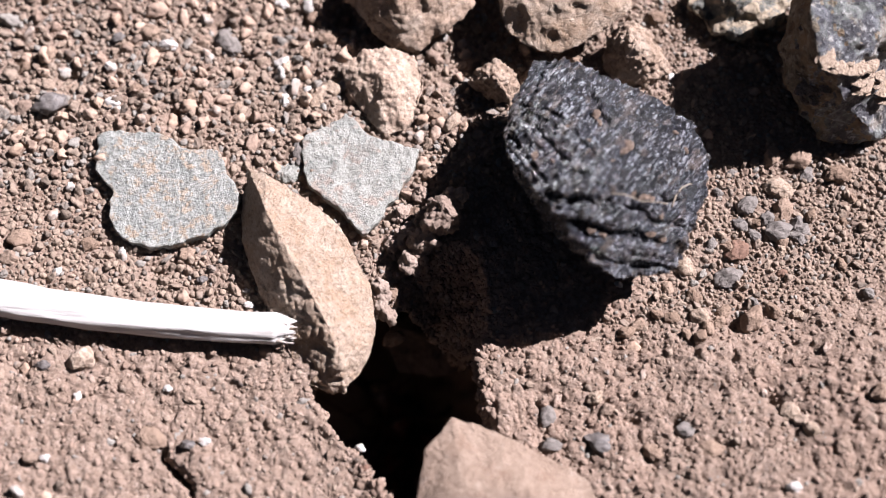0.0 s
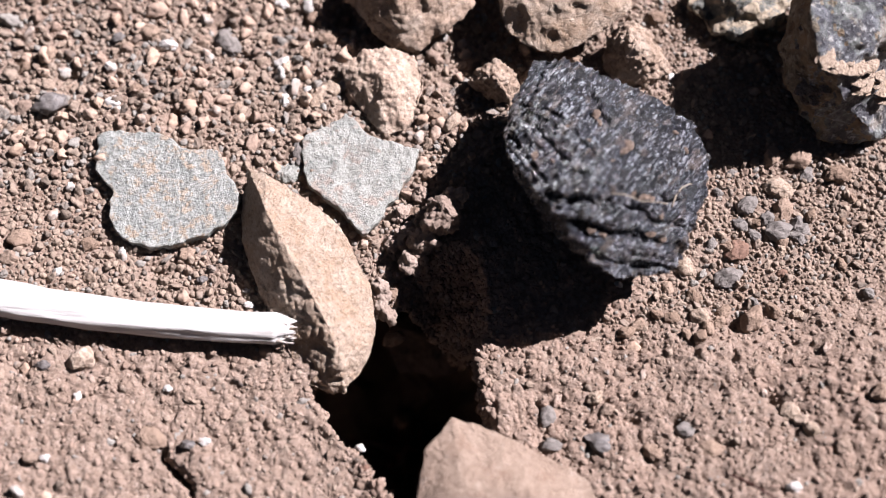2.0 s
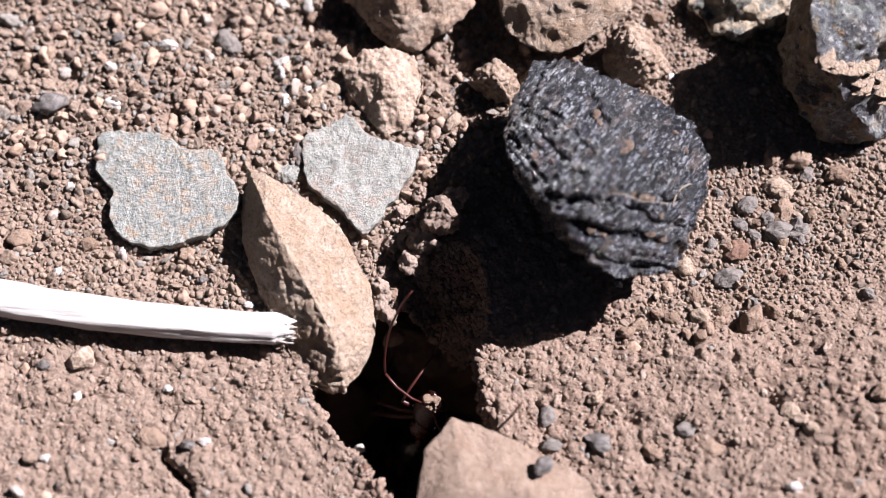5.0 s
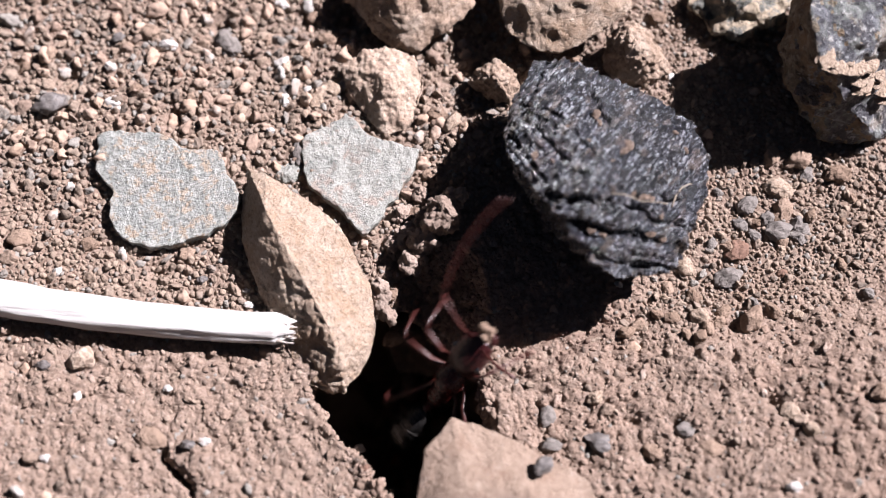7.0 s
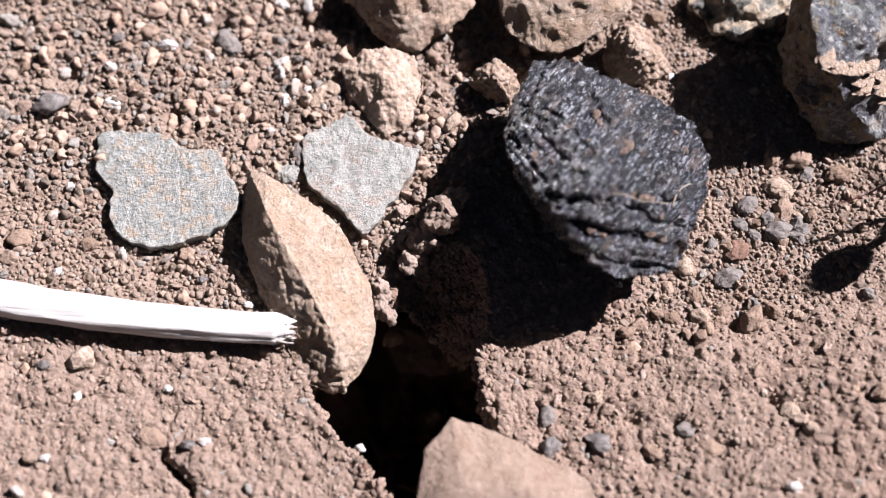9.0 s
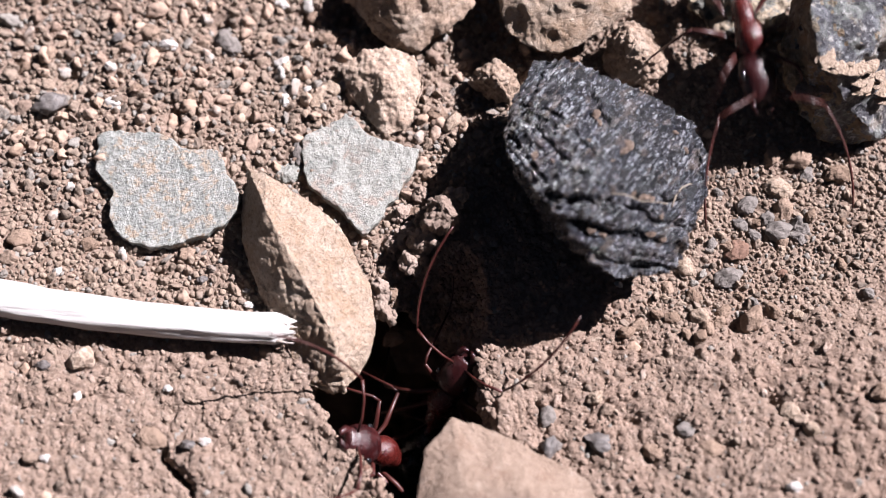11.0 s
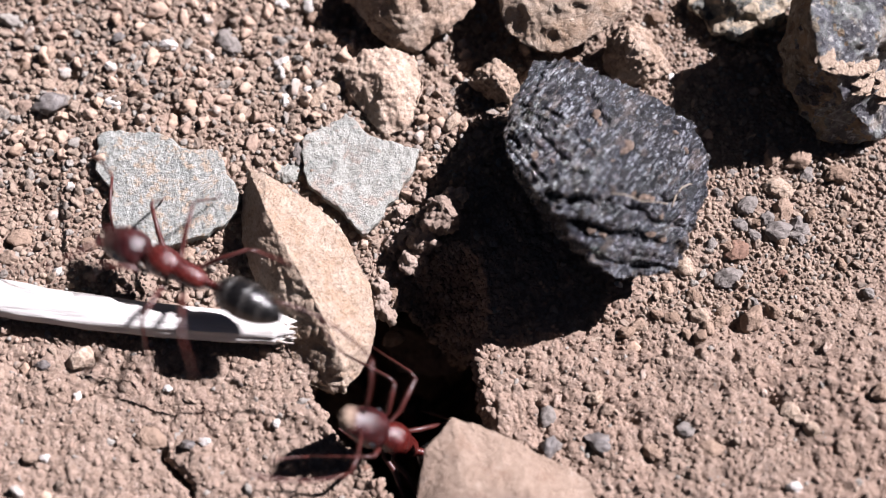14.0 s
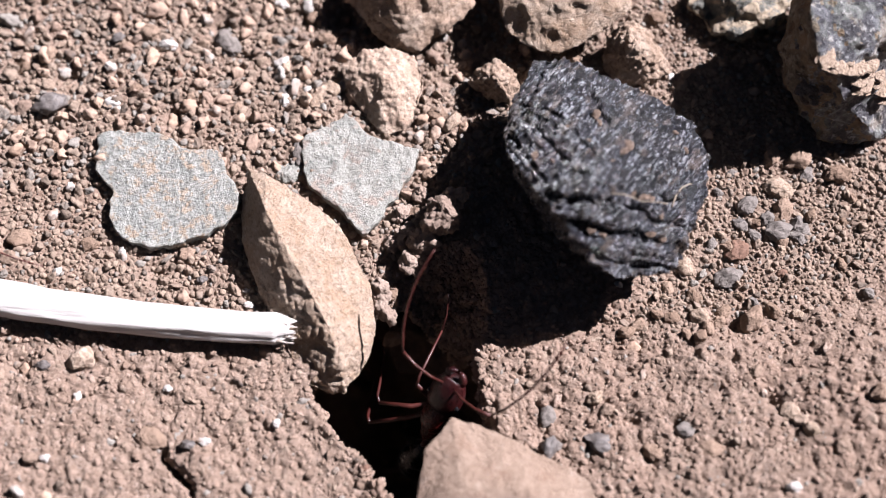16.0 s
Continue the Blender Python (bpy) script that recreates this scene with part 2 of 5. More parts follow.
def inside_distance(x, y, ring):
    """Signed distance to a closed outline, positive within."""
    best, odd = np.full(x.shape, 1e9), np.zeros(x.shape, bool)
    for (x0, y0), (x1, y1) in zip(ring, ring[1:] + ring[:1]):
        dx, dy = x1 - x0, y1 - y0
        k = np.clip(((x - x0) * dx + (y - y0) * dy) / (dx * dx + dy * dy), 0, 1)
        best = np.minimum(best, np.hypot(x - x0 - k * dx, y - y0 - k * dy))
        odd ^= ((y0 > y) != (y1 > y)) & (x < dx * (y - y0) / (dy if dy else 1e-9) + x0)
    return np.where(odd, best, -best)


def step(lo, hi, v):
    k = np.clip((v - lo) / (hi - lo), 0, 1)
    return k * k * (3 - 2 * k)


# ---- the ground ----
MOUTH = [(-6.36, -6.87), (-4.98, -5.37), (-3.40, -3.11), (-1.79, -2.37), (0.17, -3.96), (1.53, -5.24), (2.06, -8.22),
         (2.50, -11.81), (0.93, -13.59), (-1.65, -13.59), (-2.47, -12.04), (-3.46, -11.14), (-4.27, -9.84), (-5.68, -8.39)]
MOUTH_MID = (-1.30, -8.51)
RIM = [(-6.30, -6.99), (-4.89, -5.63), (-3.48, -3.41), (-2.50, -1.85), (-2.17, -0.26), (-0.66, 0.03), (1.05, 0.47), (2.11, -2.56), (1.97, -5.63), (2.30, -8.33),
       (2.84, -11.95), (0.91, -13.71), (-1.62, -13.71), (-2.45, -12.08), (-3.45, -11.19), (-4.25, -9.90), (-5.65, -8.46)]


DIPS = [(-21.63, 9.99, 0.5, 0.8), (-19.09, 9.34, 0.5, 0.8), (-13.50, 6.97, 0.45, 0.7), (-20.98, 0.32, 0.5, 0.8), (-11.61, 12.41, 0.6, 0.8), (-13.90, -1.13, 0.4, 0.5), (-7.05, 12.75, 0.6, 0.8), (9.48, -10.03, 0.6, 0.7),
        (10.86, -8.77, 0.45, 0.7), (8.73, -8.54, 0.4, 0.6), (12.59, -9.90, 0.5, 0.5), (15.26, -7.66, 0.35, 0.5), (14.00, -3.83, 0.45, 0.7), (-15.73, 7.35, 0.4, 0.5), (-19.75, -5.90, 0.45, 0.6), (-5.14, 12.92, 0.9, 1.2)]
EARTHY = (4.13, -0.84)
CREVICE = [(-12.65, -9.90), (-12.38, -10.63), (-11.88, -11.19), (-11.55, -11.45)]


def gravelly(x, y):
    g = np.maximum(0.35 * step(0.2, 1.0, inside_distance(x, y, RIM)), step(-1.6, 1.6, y + 4.3 + 1.2 * vnoise(x, y, 5, 31) - 0.25 * np.maximum(x - 8, 0)))
    ex, ey = EARTHY
    return g * (1 - 0.9 * step(1.15, 0.75, np.hypot((x - ex) / 6.0, (y - ey) / 4.6) + 0.15 * vnoise(x, y, 2, 33)))


def height(x, y, crumbs=True):
    """The soil's height in mm over the plan."""
    x, y = np.asarray(x, float), np.asarray(y, float)
    near = np.exp(-((x / 60) ** 2 + (y / 50) ** 2))
    z = 0.45 * vnoise(x, y, 9, 1) * near + 0.22 * vnoise(x, y, 3.5, 2) * near + (1 - near) * (2.5 * vnoise(x, y, 40, 3) + 0.8 * vnoise(x, y, 9, 3))
    wx, wy = x + 0.30 * vnoise(x, y, 1.2, 4) + 0.16 * vnoise(x, y, 0.45, 5), y + 0.30 * vnoise(x, y, 1.2, 6) + 0.16 * vnoise(x, y, 0.45, 7)
    r = np.maximum(inside_distance(wx, wy, RIM), 0)
    z = z - 7.5 * (1 - np.exp(-r / 2.6))
    d = inside_distance(wx, wy, MOUTH)
    z = z - 22 * (1 - np.exp(-np.maximum(d, 0) / 2.0))
    for px, py, size, deep in DIPS:
        z = z - deep * np.exp(-((x - px) ** 2 + (y - py) ** 2) / size ** 2)
    c = np.full(x.shape, 9.0)
    for (x0, y0), (x1, y1) in zip(CREVICE, CREVICE[1:]):
        dx, dy = x1 - x0, y1 - y0
        k = np.clip(((wx - x0) * dx + (wy - y0) * dy) / (dx * dx + dy * dy), 0, 1)
        c = np.minimum(c, np.hypot(wx - x0 - k * dx, wy - y0 - k * dy))
    z = z - 0.9 * np.exp(-(c / 0.2) ** 2) + 0.55 * np.exp(-((x - CREVICE[2][0] - 0.9) ** 2 + (y - CREVICE[2][1] - 0.8) ** 2) / 1.2)
    # the soil rises gently from the nest's mouth
    z = z + 0.12 * np.clip(x - 5, 0, 14) * step(-2, -7, y)
    if crumbs:
        g = 1 - 0.6 * gravelly(x, y) + 2.2 * step(0.1, 0.8, r)
        ax, ay = x + 0.07 * vnoise(x, y, 0.2, 14) + 0.1 * vnoise(x, y, 0.6, 15), y + 0.07 * vnoise(x, y, 0.2, 16) + 0.1 * vnoise(x, y, 0.6, 17)
        packed = 1 - 0.3 * gravelly(x, y) + 0.5 * step(0.1, 0.8, r)
        z = z + near * packed * (0.24 * crumb_cells(ax, ay, 0.62, 21) + 0.18 * crumb_cells(ax, ay, 0.36, 22) + 0.08 * crumb_cells(ax, ay, 0.2, 23) - 0.27)
        z = z + near * g * (0.13 * vnoise(x, y, 1.1, 8) + 0.06 * np.abs(vnoise(x, y, 0.55, 9)) + 0.05 * vnoise(x, y, 0.3, 10) + 0.03 * vnoise(x, y, 0.16, 11))
    return z


def burrowed(X, Y, Z):
    """Below the mouth the burrow widens into a chamber."""
    cx, cy = MOUTH_MID
    deep = 1 + 1.3 * step(0.3, 8, -Z - 0.8) * (inside_distance(X, Y, MOUTH) > 0)
    return cx + (X - cx) * deep, cy + (Y - cy) * deep


def build_ground():
    def axis(lo, hi, d):
        core = np.arange(lo, hi + d / 2, d)
        out = [d]
        while sum(out) < 40000:
            out.append(out[-1] * 1.22)
        far = np.cumsum(out)
        return np.concatenate([lo - far[::-1], core, hi + far])
    xs, ys = axis(-24.5, 24.5, 0.064), axis(-13.5, 16.5, 0.064)
    X, Y = np.meshgrid(xs, ys, indexing="ij")
    Z = height(X, Y)
    X, Y = burrowed(X, Y, Z)
    V = np.stack([X, Y, Z], -1).reshape(-1, 3) * MM
    nx, ny = len(xs), len(ys)
    i = np.arange(nx * ny).reshape(nx, ny)
    F = np.stack([i[:-1, :-1], i[1:, :-1], i[1:, 1:], i[:-1, 1:]], -1).reshape(-1, 4)
    me = bpy.data.meshes.new("ground")
    me.vertices.add(len(V))
    me.vertices.foreach_set("co", V.ravel())
    me.loops.add(F.size)
    me.loops.foreach_set("vertex_index", F.ravel())
    me.polygons.add(len(F))
    me.polygons.foreach_set("loop_start", np.arange(0, F.size, 4))
    me.update(calc_edges=True)
    me.materials.append(SOIL)
    me.shade_smooth()
    tagged(new("ground", me), "dry pinkish brown soil with the open mouth of an ants' nest", "ground", kind="structure")


build_ground()


# ---- stones ----
def refine(bm, edge, rounds=9):
    for _ in range(rounds):
        bmesh.ops.triangulate(bm, faces=[f for f in bm.faces if len(f.verts) > 3])
        long = [e for e in bm.edges if e.calc_length() > edge]
        if not long:
            break
        bmesh.ops.subdivide_edges(bm, edges=long, cuts=1)
    bmesh.ops.triangulate(bm, faces=[f for f in bm.faces if len(f.verts) > 3])


def roughen(bm, soft, lumps, seed, shape=None):
    """Rounds the edges and raises lumps: (size, height) pairs in mm."""
    for _ in range(soft):
        bmesh.ops.smooth_vert(bm, verts=bm.verts, factor=0.5, use_axis_x=True, use_axis_y=True, use_axis_z=True)
    bm.normal_update()
    off = Vector((seed * 3.7, seed * 1.3, seed * 2.1))
    moves = []
    for v in bm.verts:
        h = 0.0
        for size, amp in lumps:
            h += amp * noise.noise(v.co / size + off)
        if shape:
            h += shape(v.co, v.normal)
        moves.append(v.co + v.normal * h)
    for v, co in zip(bm.verts, moves):
        v.co = co


def crumbs(size, high):
    """Relief of crumbs that cling together."""
    def shape(p, n):
        d = noise.voronoi(p / size)[0]
        e = noise.voronoi(p / (size * 0.45))[0]
        return high * (0.45 - d[0]) + 0.35 * high * (0.45 - e[0])
    return shape


def finish(name, bm, material, label, category, group=""):
    mid = Vector((0, 0, 0))
    for v in bm.verts:
        mid += v.co
    mid /= len(bm.verts)
    mid.z = min(v.co.z for v in bm.verts)
    for v in bm.verts:
        v.co = (v.co - mid) * MM
    bmesh.ops.recalc_face_normals(bm, faces=bm.faces)
    me = bpy.data.meshes.new(name)
    bm.to_mesh(me)
    bm.free()
    me.materials.append(material)
    me.shade_smooth()
    ob = new(name, me)
    ob.location = mid * MM
    return tagged(ob, label, category, group)


def rock(name, corners, material, label, category="stone", edge=0.15, soft=3, lumps=((2.5, 0.25), (0.8, 0.14), (0.35, 0.07), (0.16, 0.035)), seed=1, shape=None, group=""):
    """A broken stone: the hull of its corners, worn and pitted."""
    bm = bmesh.new()
    for c in corners:
        bm.verts.new(c)
    r = bmesh.ops.convex_hull(bm, input=bm.verts)
    inner = [g for g in r["geom_interior"] if isinstance(g, bmesh.types.BMVert)] + [g for g in r["geom_unused"] if isinstance(g, bmesh.types.BMVert)]
    if inner:
        bmesh.ops.delete(bm, geom=list(set(inner)), context="VERTS")
    refine(bm, edge)
    roughen(bm, soft, lumps, seed, shape)
    return finish(name, bm, material, label, category, group)


def slab(name, ring, top, thick, material, label, category="stone", edge=0.14, soft=2, lumps=((2.5, 0.12), (0.8, 0.05), (0.3, 0.045), (0.16, 0.035)), seed=1, lean=(0, 0)):
    """A flat flake with an uneven outline. top: the height of its upper face; lean: its rise along x and y."""
    bm = bmesh.new()
    cx, cy = sum(p[0] for p in ring) / len(ring), sum(p[1] for p in ring) / len(ring)
    lift = lambda x, y: (x - cx) * lean[0] + (y - cy) * lean[1]
    chipped = []
    for (x0, y0), (x1, y1) in zip(ring, ring[1:] + ring[:1]):
        m = max(2, int(math.hypot(x1 - x0, y1 - y0) / 0.22))
        for k in range(m):
            x, y = x0 + (x1 - x0) * k / m, y0 + (y1 - y0) * k / m
            d = Vector((x - cx, y - cy)).normalized() * (0.16 * noise.noise(Vector((x / 0.7, y / 0.7, seed))) + 0.12 * noise.noise(Vector((x / 0.25, y / 0.25, seed))))
            chipped.append((x + d.x, y + d.y))
    face = bm.faces.new([bm.verts.new((x, y, top + lift(x, y))) for x, y in chipped])
    r = bmesh.ops.extrude_face_region(bm, geom=[face])
    for g in r["geom"]:
        if isinstance(g, bmesh.types.BMVert):
            g.co = (cx + (g.co.x - cx) * 0.97, cy + (g.co.y - cy) * 0.97, g.co.z - thick)
    refine(bm, edge)
    roughen(bm, soft, lumps, seed)
    return finish(name, bm, material, label, category)


def pitted(p, n):
    side = min(max((-5.1 - p.x - 0.35 * (p.y + 3)) / 0.7, 0), 1) * min(max((-1.6 - p.y) / 1.2, 0), 1)
    return -0.3 * side * max(0, noise.noise(p * 1.5 + Vector((2, 5, 1))) - 0.05) - 0.17 * side * max(0, noise.noise(p * 3.4) - 0.02)


# the wedge-shaped tan stone on the nest's rim
rock("stone", [(-9.54, 3.82, 1.20), (-8.59, 3.52, 1.60), (-6.73, 2.11, 1.80), (-5.17, 0.82, 1.60), (-4.03, -0.64, 1.20), (-3.38, -2.12, 0.80), (-3.10, -3.92, 0.30), (-3.53, -5.55, -0.30), (-4.58, -7.17, -0.60),
               (-8.29, 0.92, 2.80), (-7.34, -0.66, 2.50), (-6.74, -1.88, 2.00), (-6.45, -3.52, 1.70), (-5.25, -4.50, 1.80), (-4.70, -6.14, 0.90),
               (-5.56, -7.17, -0.60), (-6.35, -6.89, -0.40), (-7.56, -4.86, 0.20), (-8.80, -2.47, 0.60), (-9.57, -0.19, 0.60), (-9.88, 2.50, 0.50), (-4.56, -4.97, -2.50), (-7.38, -1.21, -1.50), (-8.85, 1.59, -1.00)],
     TAN, "pale tan wedge-shaped broken stone on the nest's rim", soft=2, edge=0.11, lumps=((3.0, 0.16), (0.9, 0.08), (0.35, 0.05), (0.18, 0.035)), seed=3, shape=pitted)
# two flakes of slate
slab("slate_flake", [(-17.18, 5.79), (-16.08, 6.01), (-14.11, 5.85), (-12.92, 5.06), (-10.95, 4.93), (-10.60, 3.60), (-9.89, 2.49), (-10.06, 1.59), (-10.76, 0.86), (-12.28, 0.11), (-14.16, -0.25), (-15.49, 0.39), (-16.23, 1.33), (-16.34, 2.84), (-17.08, 3.90)],
     0.75, 0.95, SLATE, "grey-green slate flake with rusty orange mottling, lying on grit", seed=5, lean=(0.02, 0.015))
slab("slate_flake", [(-7.12, 5.45), (-5.97, 6.32), (-4.87, 7.00), (-3.43, 5.66), (-1.18, 5.02), (-1.28, 4.16), (-2.31, 2.41), (-3.18, 1.09), (-3.92, 0.41), (-5.00, 1.76), (-6.62, 3.08), (-6.91, 4.16)],
     0.7, 0.8, SLATE2, "plain grey slate flake, four-cornered, half buried in grit", seed=6, lumps=((2.0, 0.08), (0.6, 0.07), (0.28, 0.035), (0.16, 0.02)))
# the charcoal: growth layers stand out as wavy steps on its lower flank, cracks cross its upper face
CRACKS = [((7.05, 6.33), (7.63, 4.06), 0.30), ((3.69, 5.45), (5.36, 4.44), 0.14), ((5.36, 4.44), (6.88, 2.25), 0.12), ((7.80, 3.86), (9.04, 2.81), 0.12),
          ((3.01, 3.86), (4.54, 1.19), 0.22), ((3.80, 4.58), (5.54, 2.03), 0.10), ((9.75, 5.66), (8.45, 3.86), 0.08), ((4.75, 7.76), (4.30, 5.96), 0.10), ((8.80, 0.78), (10.90, 1.00), 0.25)]


def charred(p, n):
    warp = Vector((noise.noise(p * 0.45), noise.noise(p * 0.45 + Vector((7, 0, 0))), 0))
    s = p.y + 0.12 * p.x + 0.55 * warp.x + 0.22 * noise.noise(p * 1.1)
    flank = min(max((2.5 - s) / 1.0, 0), 1)
    # ledges: a rounded lip over a deep groove, broken along their length
    u = (s / 1.15 + 0.15 * noise.noise(p * 1.7)) % 1.0
    lip = math.sin(math.pi * u ** 0.55) ** 0.7
    broken = 0.55 + 0.45 * noise.noise(Vector((p.x * 0.8, p.y * 2.2, 5.0)))
    v = (s / 0.43 + 0.3 * noise.noise(p * 2.6)) % 1.0
    h = flank * (-0.75 * (1 - lip) * broken - 0.16 * (1 - math.sin(math.pi * v)) * (0.6 + noise.noise(p * 0.9)))
    h += flank * 0.26 * noise.noise(p * 1.5 + Vector((3, 1, 4)))
    wx, wy = p.x + 0.2 * noise.noise(p * 1.6) + 0.1 * noise.noise(p * 4), p.y + 0.2 * noise.noise(p * 1.6 + Vector((9, 0, 0))) + 0.1 * noise.noise(p * 4 + Vector((5, 0, 0)))
    for (x0, y0), (x1, y1), w in CRACKS:
        dx, dy = x1 - x0, y1 - y0
        k = min(max(((wx - x0) * dx + (wy - y0) * dy) / (dx * dx + dy * dy), 0), 1)
        d = math.hypot(wx - x0 - k * dx, wy - y0 - k * dy)
        h -= 0.45 * max(0, 1 - d / (0.6 * w))
    # the grain of the wood on the upper face
    along, across = p.x * 0.62 + p.y * 0.79, p.x * 0.79 - p.y * 0.62
    fibre = noise.noise(Vector((along * 0.9, across * 5.5, p.z * 2))) + 0.6 * noise.noise(Vector((along * 2.0, across * 9.0, p.z * 3)))
    rings = noise.noise(Vector((along * 3.2, across * 0.7, 2.0)))
    chip = noise.voronoi(p / 0.28)[0]
    return h + (1 - 0.7 * flank) * (0.15 * fibre + 0.09 * rings) + 0.09 * abs(noise.noise(p * 5.5)) + (0.07 + 0.13 * flank) * (0.45 - chip[0])


charcoal = rock("charcoal", [(4.39, 8.40, 3.60), (5.89, 8.47, 3.60), (7.96, 7.37, 3.60), (10.26, 6.67, 3.20), (11.78, 5.51, 2.80), (12.52, 3.96, 2.60), (12.43, 1.84, 2.80), (11.27, -0.24, 3.40), (10.32, -2.49, 3.40), (7.99, -2.96, 4.00), (6.41, -2.31, 4.80),
                  (5.38, -0.82, 5.60), (4.26, 0.36, 6.00), (2.80, 2.83, 5.20), (2.72, 4.20, 4.60), (3.49, 5.81, 4.00), (6.62, 1.14, 6.40), (8.07, 3.15, 5.60), (5.37, 5.35, 5.20),
                  (6.18, 5.69, -0.50), (11.33, 5.69, -0.50), (11.62, 1.92, -0.30), (7.75, 0.47, -1.20), (4.07, 4.01, 0.50), (4.83, 1.01, 0.50)],
     COAL, "black charred wood lump, cracked into layers, casting a hard shadow", "charcoal", edge=0.075, soft=1, lumps=((2.5, 0.25), (0.7, 0.10), (0.32, 0.06), (0.17, 0.04)), seed=7, shape=charred)
# stones round the top
rock("stone", [(-5.33, 13.35, 1.50), (-4.18, 12.26, 1.00), (-2.70, 10.74, 1.00), (-1.49, 10.29, 1.00), (-0.11, 11.38, 1.60), (0.46, 11.90, 1.60), (1.76, 12.56, 1.60), (1.63, 14.63, 1.60), (-2.50, 16.74, 1.00), (-5.13, 15.36, 1.00), (-2.36, 12.10, 3.00), (-0.39, 12.74, 3.00), (-2.51, 13.56, -0.50), (-0.72, 15.63, -0.50)],
     BROWN, "rough brown stone with a crumbling face", seed=8, lumps=((2.5, 0.35), (0.8, 0.2), (0.3, 0.08)), shape=crumbs(0.4, 0.14))
rock("stone", [(2.78, 12.67, 2.60), (2.97, 10.66, 2.60), (3.77, 9.94, 2.20), (5.02, 9.62, 1.80), (6.19, 9.78, 1.80), (7.59, 10.69, 2.00), (8.35, 11.34, 2.00), (9.55, 11.95, 2.60), (9.69, 14.06, 3.00), (6.34, 17.09, 2.00), (2.88, 14.72, 3.00), (4.86, 11.80, 4.00), (7.07, 12.31, 4.20), (6.44, 13.22, -0.50), (5.03, 16.34, -0.50), (8.94, 15.63, -0.50)],
     TAN, "rounded tan stone with a shaded side, on soil", seed=9, soft=5, shape=crumbs(0.3, 0.05))
rock("clod", [(8.02, 9.98, 0.50), (8.30, 10.99, 1.60), (9.24, 11.41, 2.20), (10.39, 11.14, 2.00), (11.26, 10.24, 1.20), (11.44, 9.33, 0.50), (10.51, 8.63, 0.30), (8.80, 8.79, 0.30), (9.34, 9.66, 2.80), (9.91, 10.92, -0.60), (9.04, 11.25, -0.60)],
     BROWN, "crumbly brown clod of earth beside the charcoal", "clod", seed=10, soft=5, edge=0.1, lumps=((1.5, 0.22), (0.45, 0.08)), shape=crumbs(0.34, 0.24))
rock("stone", [(12.40, 13.54, 1.20), (12.79, 12.32, 1.00), (13.78, 11.38, 0.80), (15.50, 11.25, 0.80), (16.95, 11.83, 1.00), (17.87, 13.14, 1.30), (17.77, 14.89, 1.20), (14.68, 16.05, 1.00), (14.72, 12.59, 2.20), (15.14, 13.90, -0.50), (16.75, 15.29, -0.50)],
     OLIVE, "dark olive grey stone with a tan crust", seed=11, lumps=((1.5, 0.35), (0.7, 0.3), (0.3, 0.14), (0.16, 0.06)), shape=crumbs(0.6, 0.18))
big_rock = rock("stone", [(17.20, 11.60, 2.00), (16.58, 9.57, 2.40), (16.84, 8.01, 1.80), (17.68, 6.70, 1.00), (19.04, 5.63, 0.50), (21.20, 5.48, 0.30), (23.35, 6.58, 0.60), (25.29, 10.11, 2.00), (24.89, 14.06, 3.00), (20.50, 14.20, 2.00),
               (17.03, 10.01, 6.40), (17.52, 7.48, 5.60), (18.91, 6.11, 4.00), (21.04, 5.39, 1.60), (21.12, 8.79, 5.40), (20.54, 11.71, 6.60), (17.47, 12.15, 6.40), (20.52, 10.92, -0.60), (22.80, 10.25, -0.60), (20.89, 14.31, -0.60), (24.50, 14.31, -0.60)],
     GREY, "large blue-grey rock with a pale tan crust", seed=12, soft=1, lumps=((3, 0.3), (1.2, 0.32), (0.5, 0.12), (0.2, 0.06)), shape=crumbs(0.55, 0.16))
rock("stone", [(-5.22, 9.56, 0.80), (-4.12, 10.31, 1.20), (-2.91, 10.45, 1.40), (-1.39, 9.87, 1.40), (-0.77, 8.43, 1.00), (-1.02, 7.52, 0.80), (-1.92, 6.11, 0.40), (-2.94, 5.85, 0.30), (-3.86, 6.77, 0.40), (-4.75, 8.31, 0.50), (-2.61, 8.31, 1.90), (-3.18, 7.17, 1.20), (-2.74, 8.89, -0.50), (-3.92, 9.54, -0.50)],
     CREAM, "pale pinkish limestone bedded in grit", seed=13, soft=4, edge=0.11, lumps=((2, 0.2), (0.7, 0.12), (0.3, 0.07), (0.15, 0.04)), shape=crumbs(0.3, 0.08))
rock("clod", [(1.20, 8.64, 0.60), (1.54, 9.34, 1.20), (2.58, 9.51, 1.60), (3.61, 9.12, 1.60), (3.90, 8.32, 1.20), (3.52, 7.37, 0.60), (2.17, 7.85, 0.40), (2.66, 8.00, 2.40), (2.51, 9.21, -0.50), (3.10, 9.54, -0.50)],
     BROWN, "round brown clod of earth against the charcoal", "clod", seed=14, soft=5, edge=0.1, lumps=((1.2, 0.2), (0.45, 0.08)), shape=crumbs(0.32, 0.24))
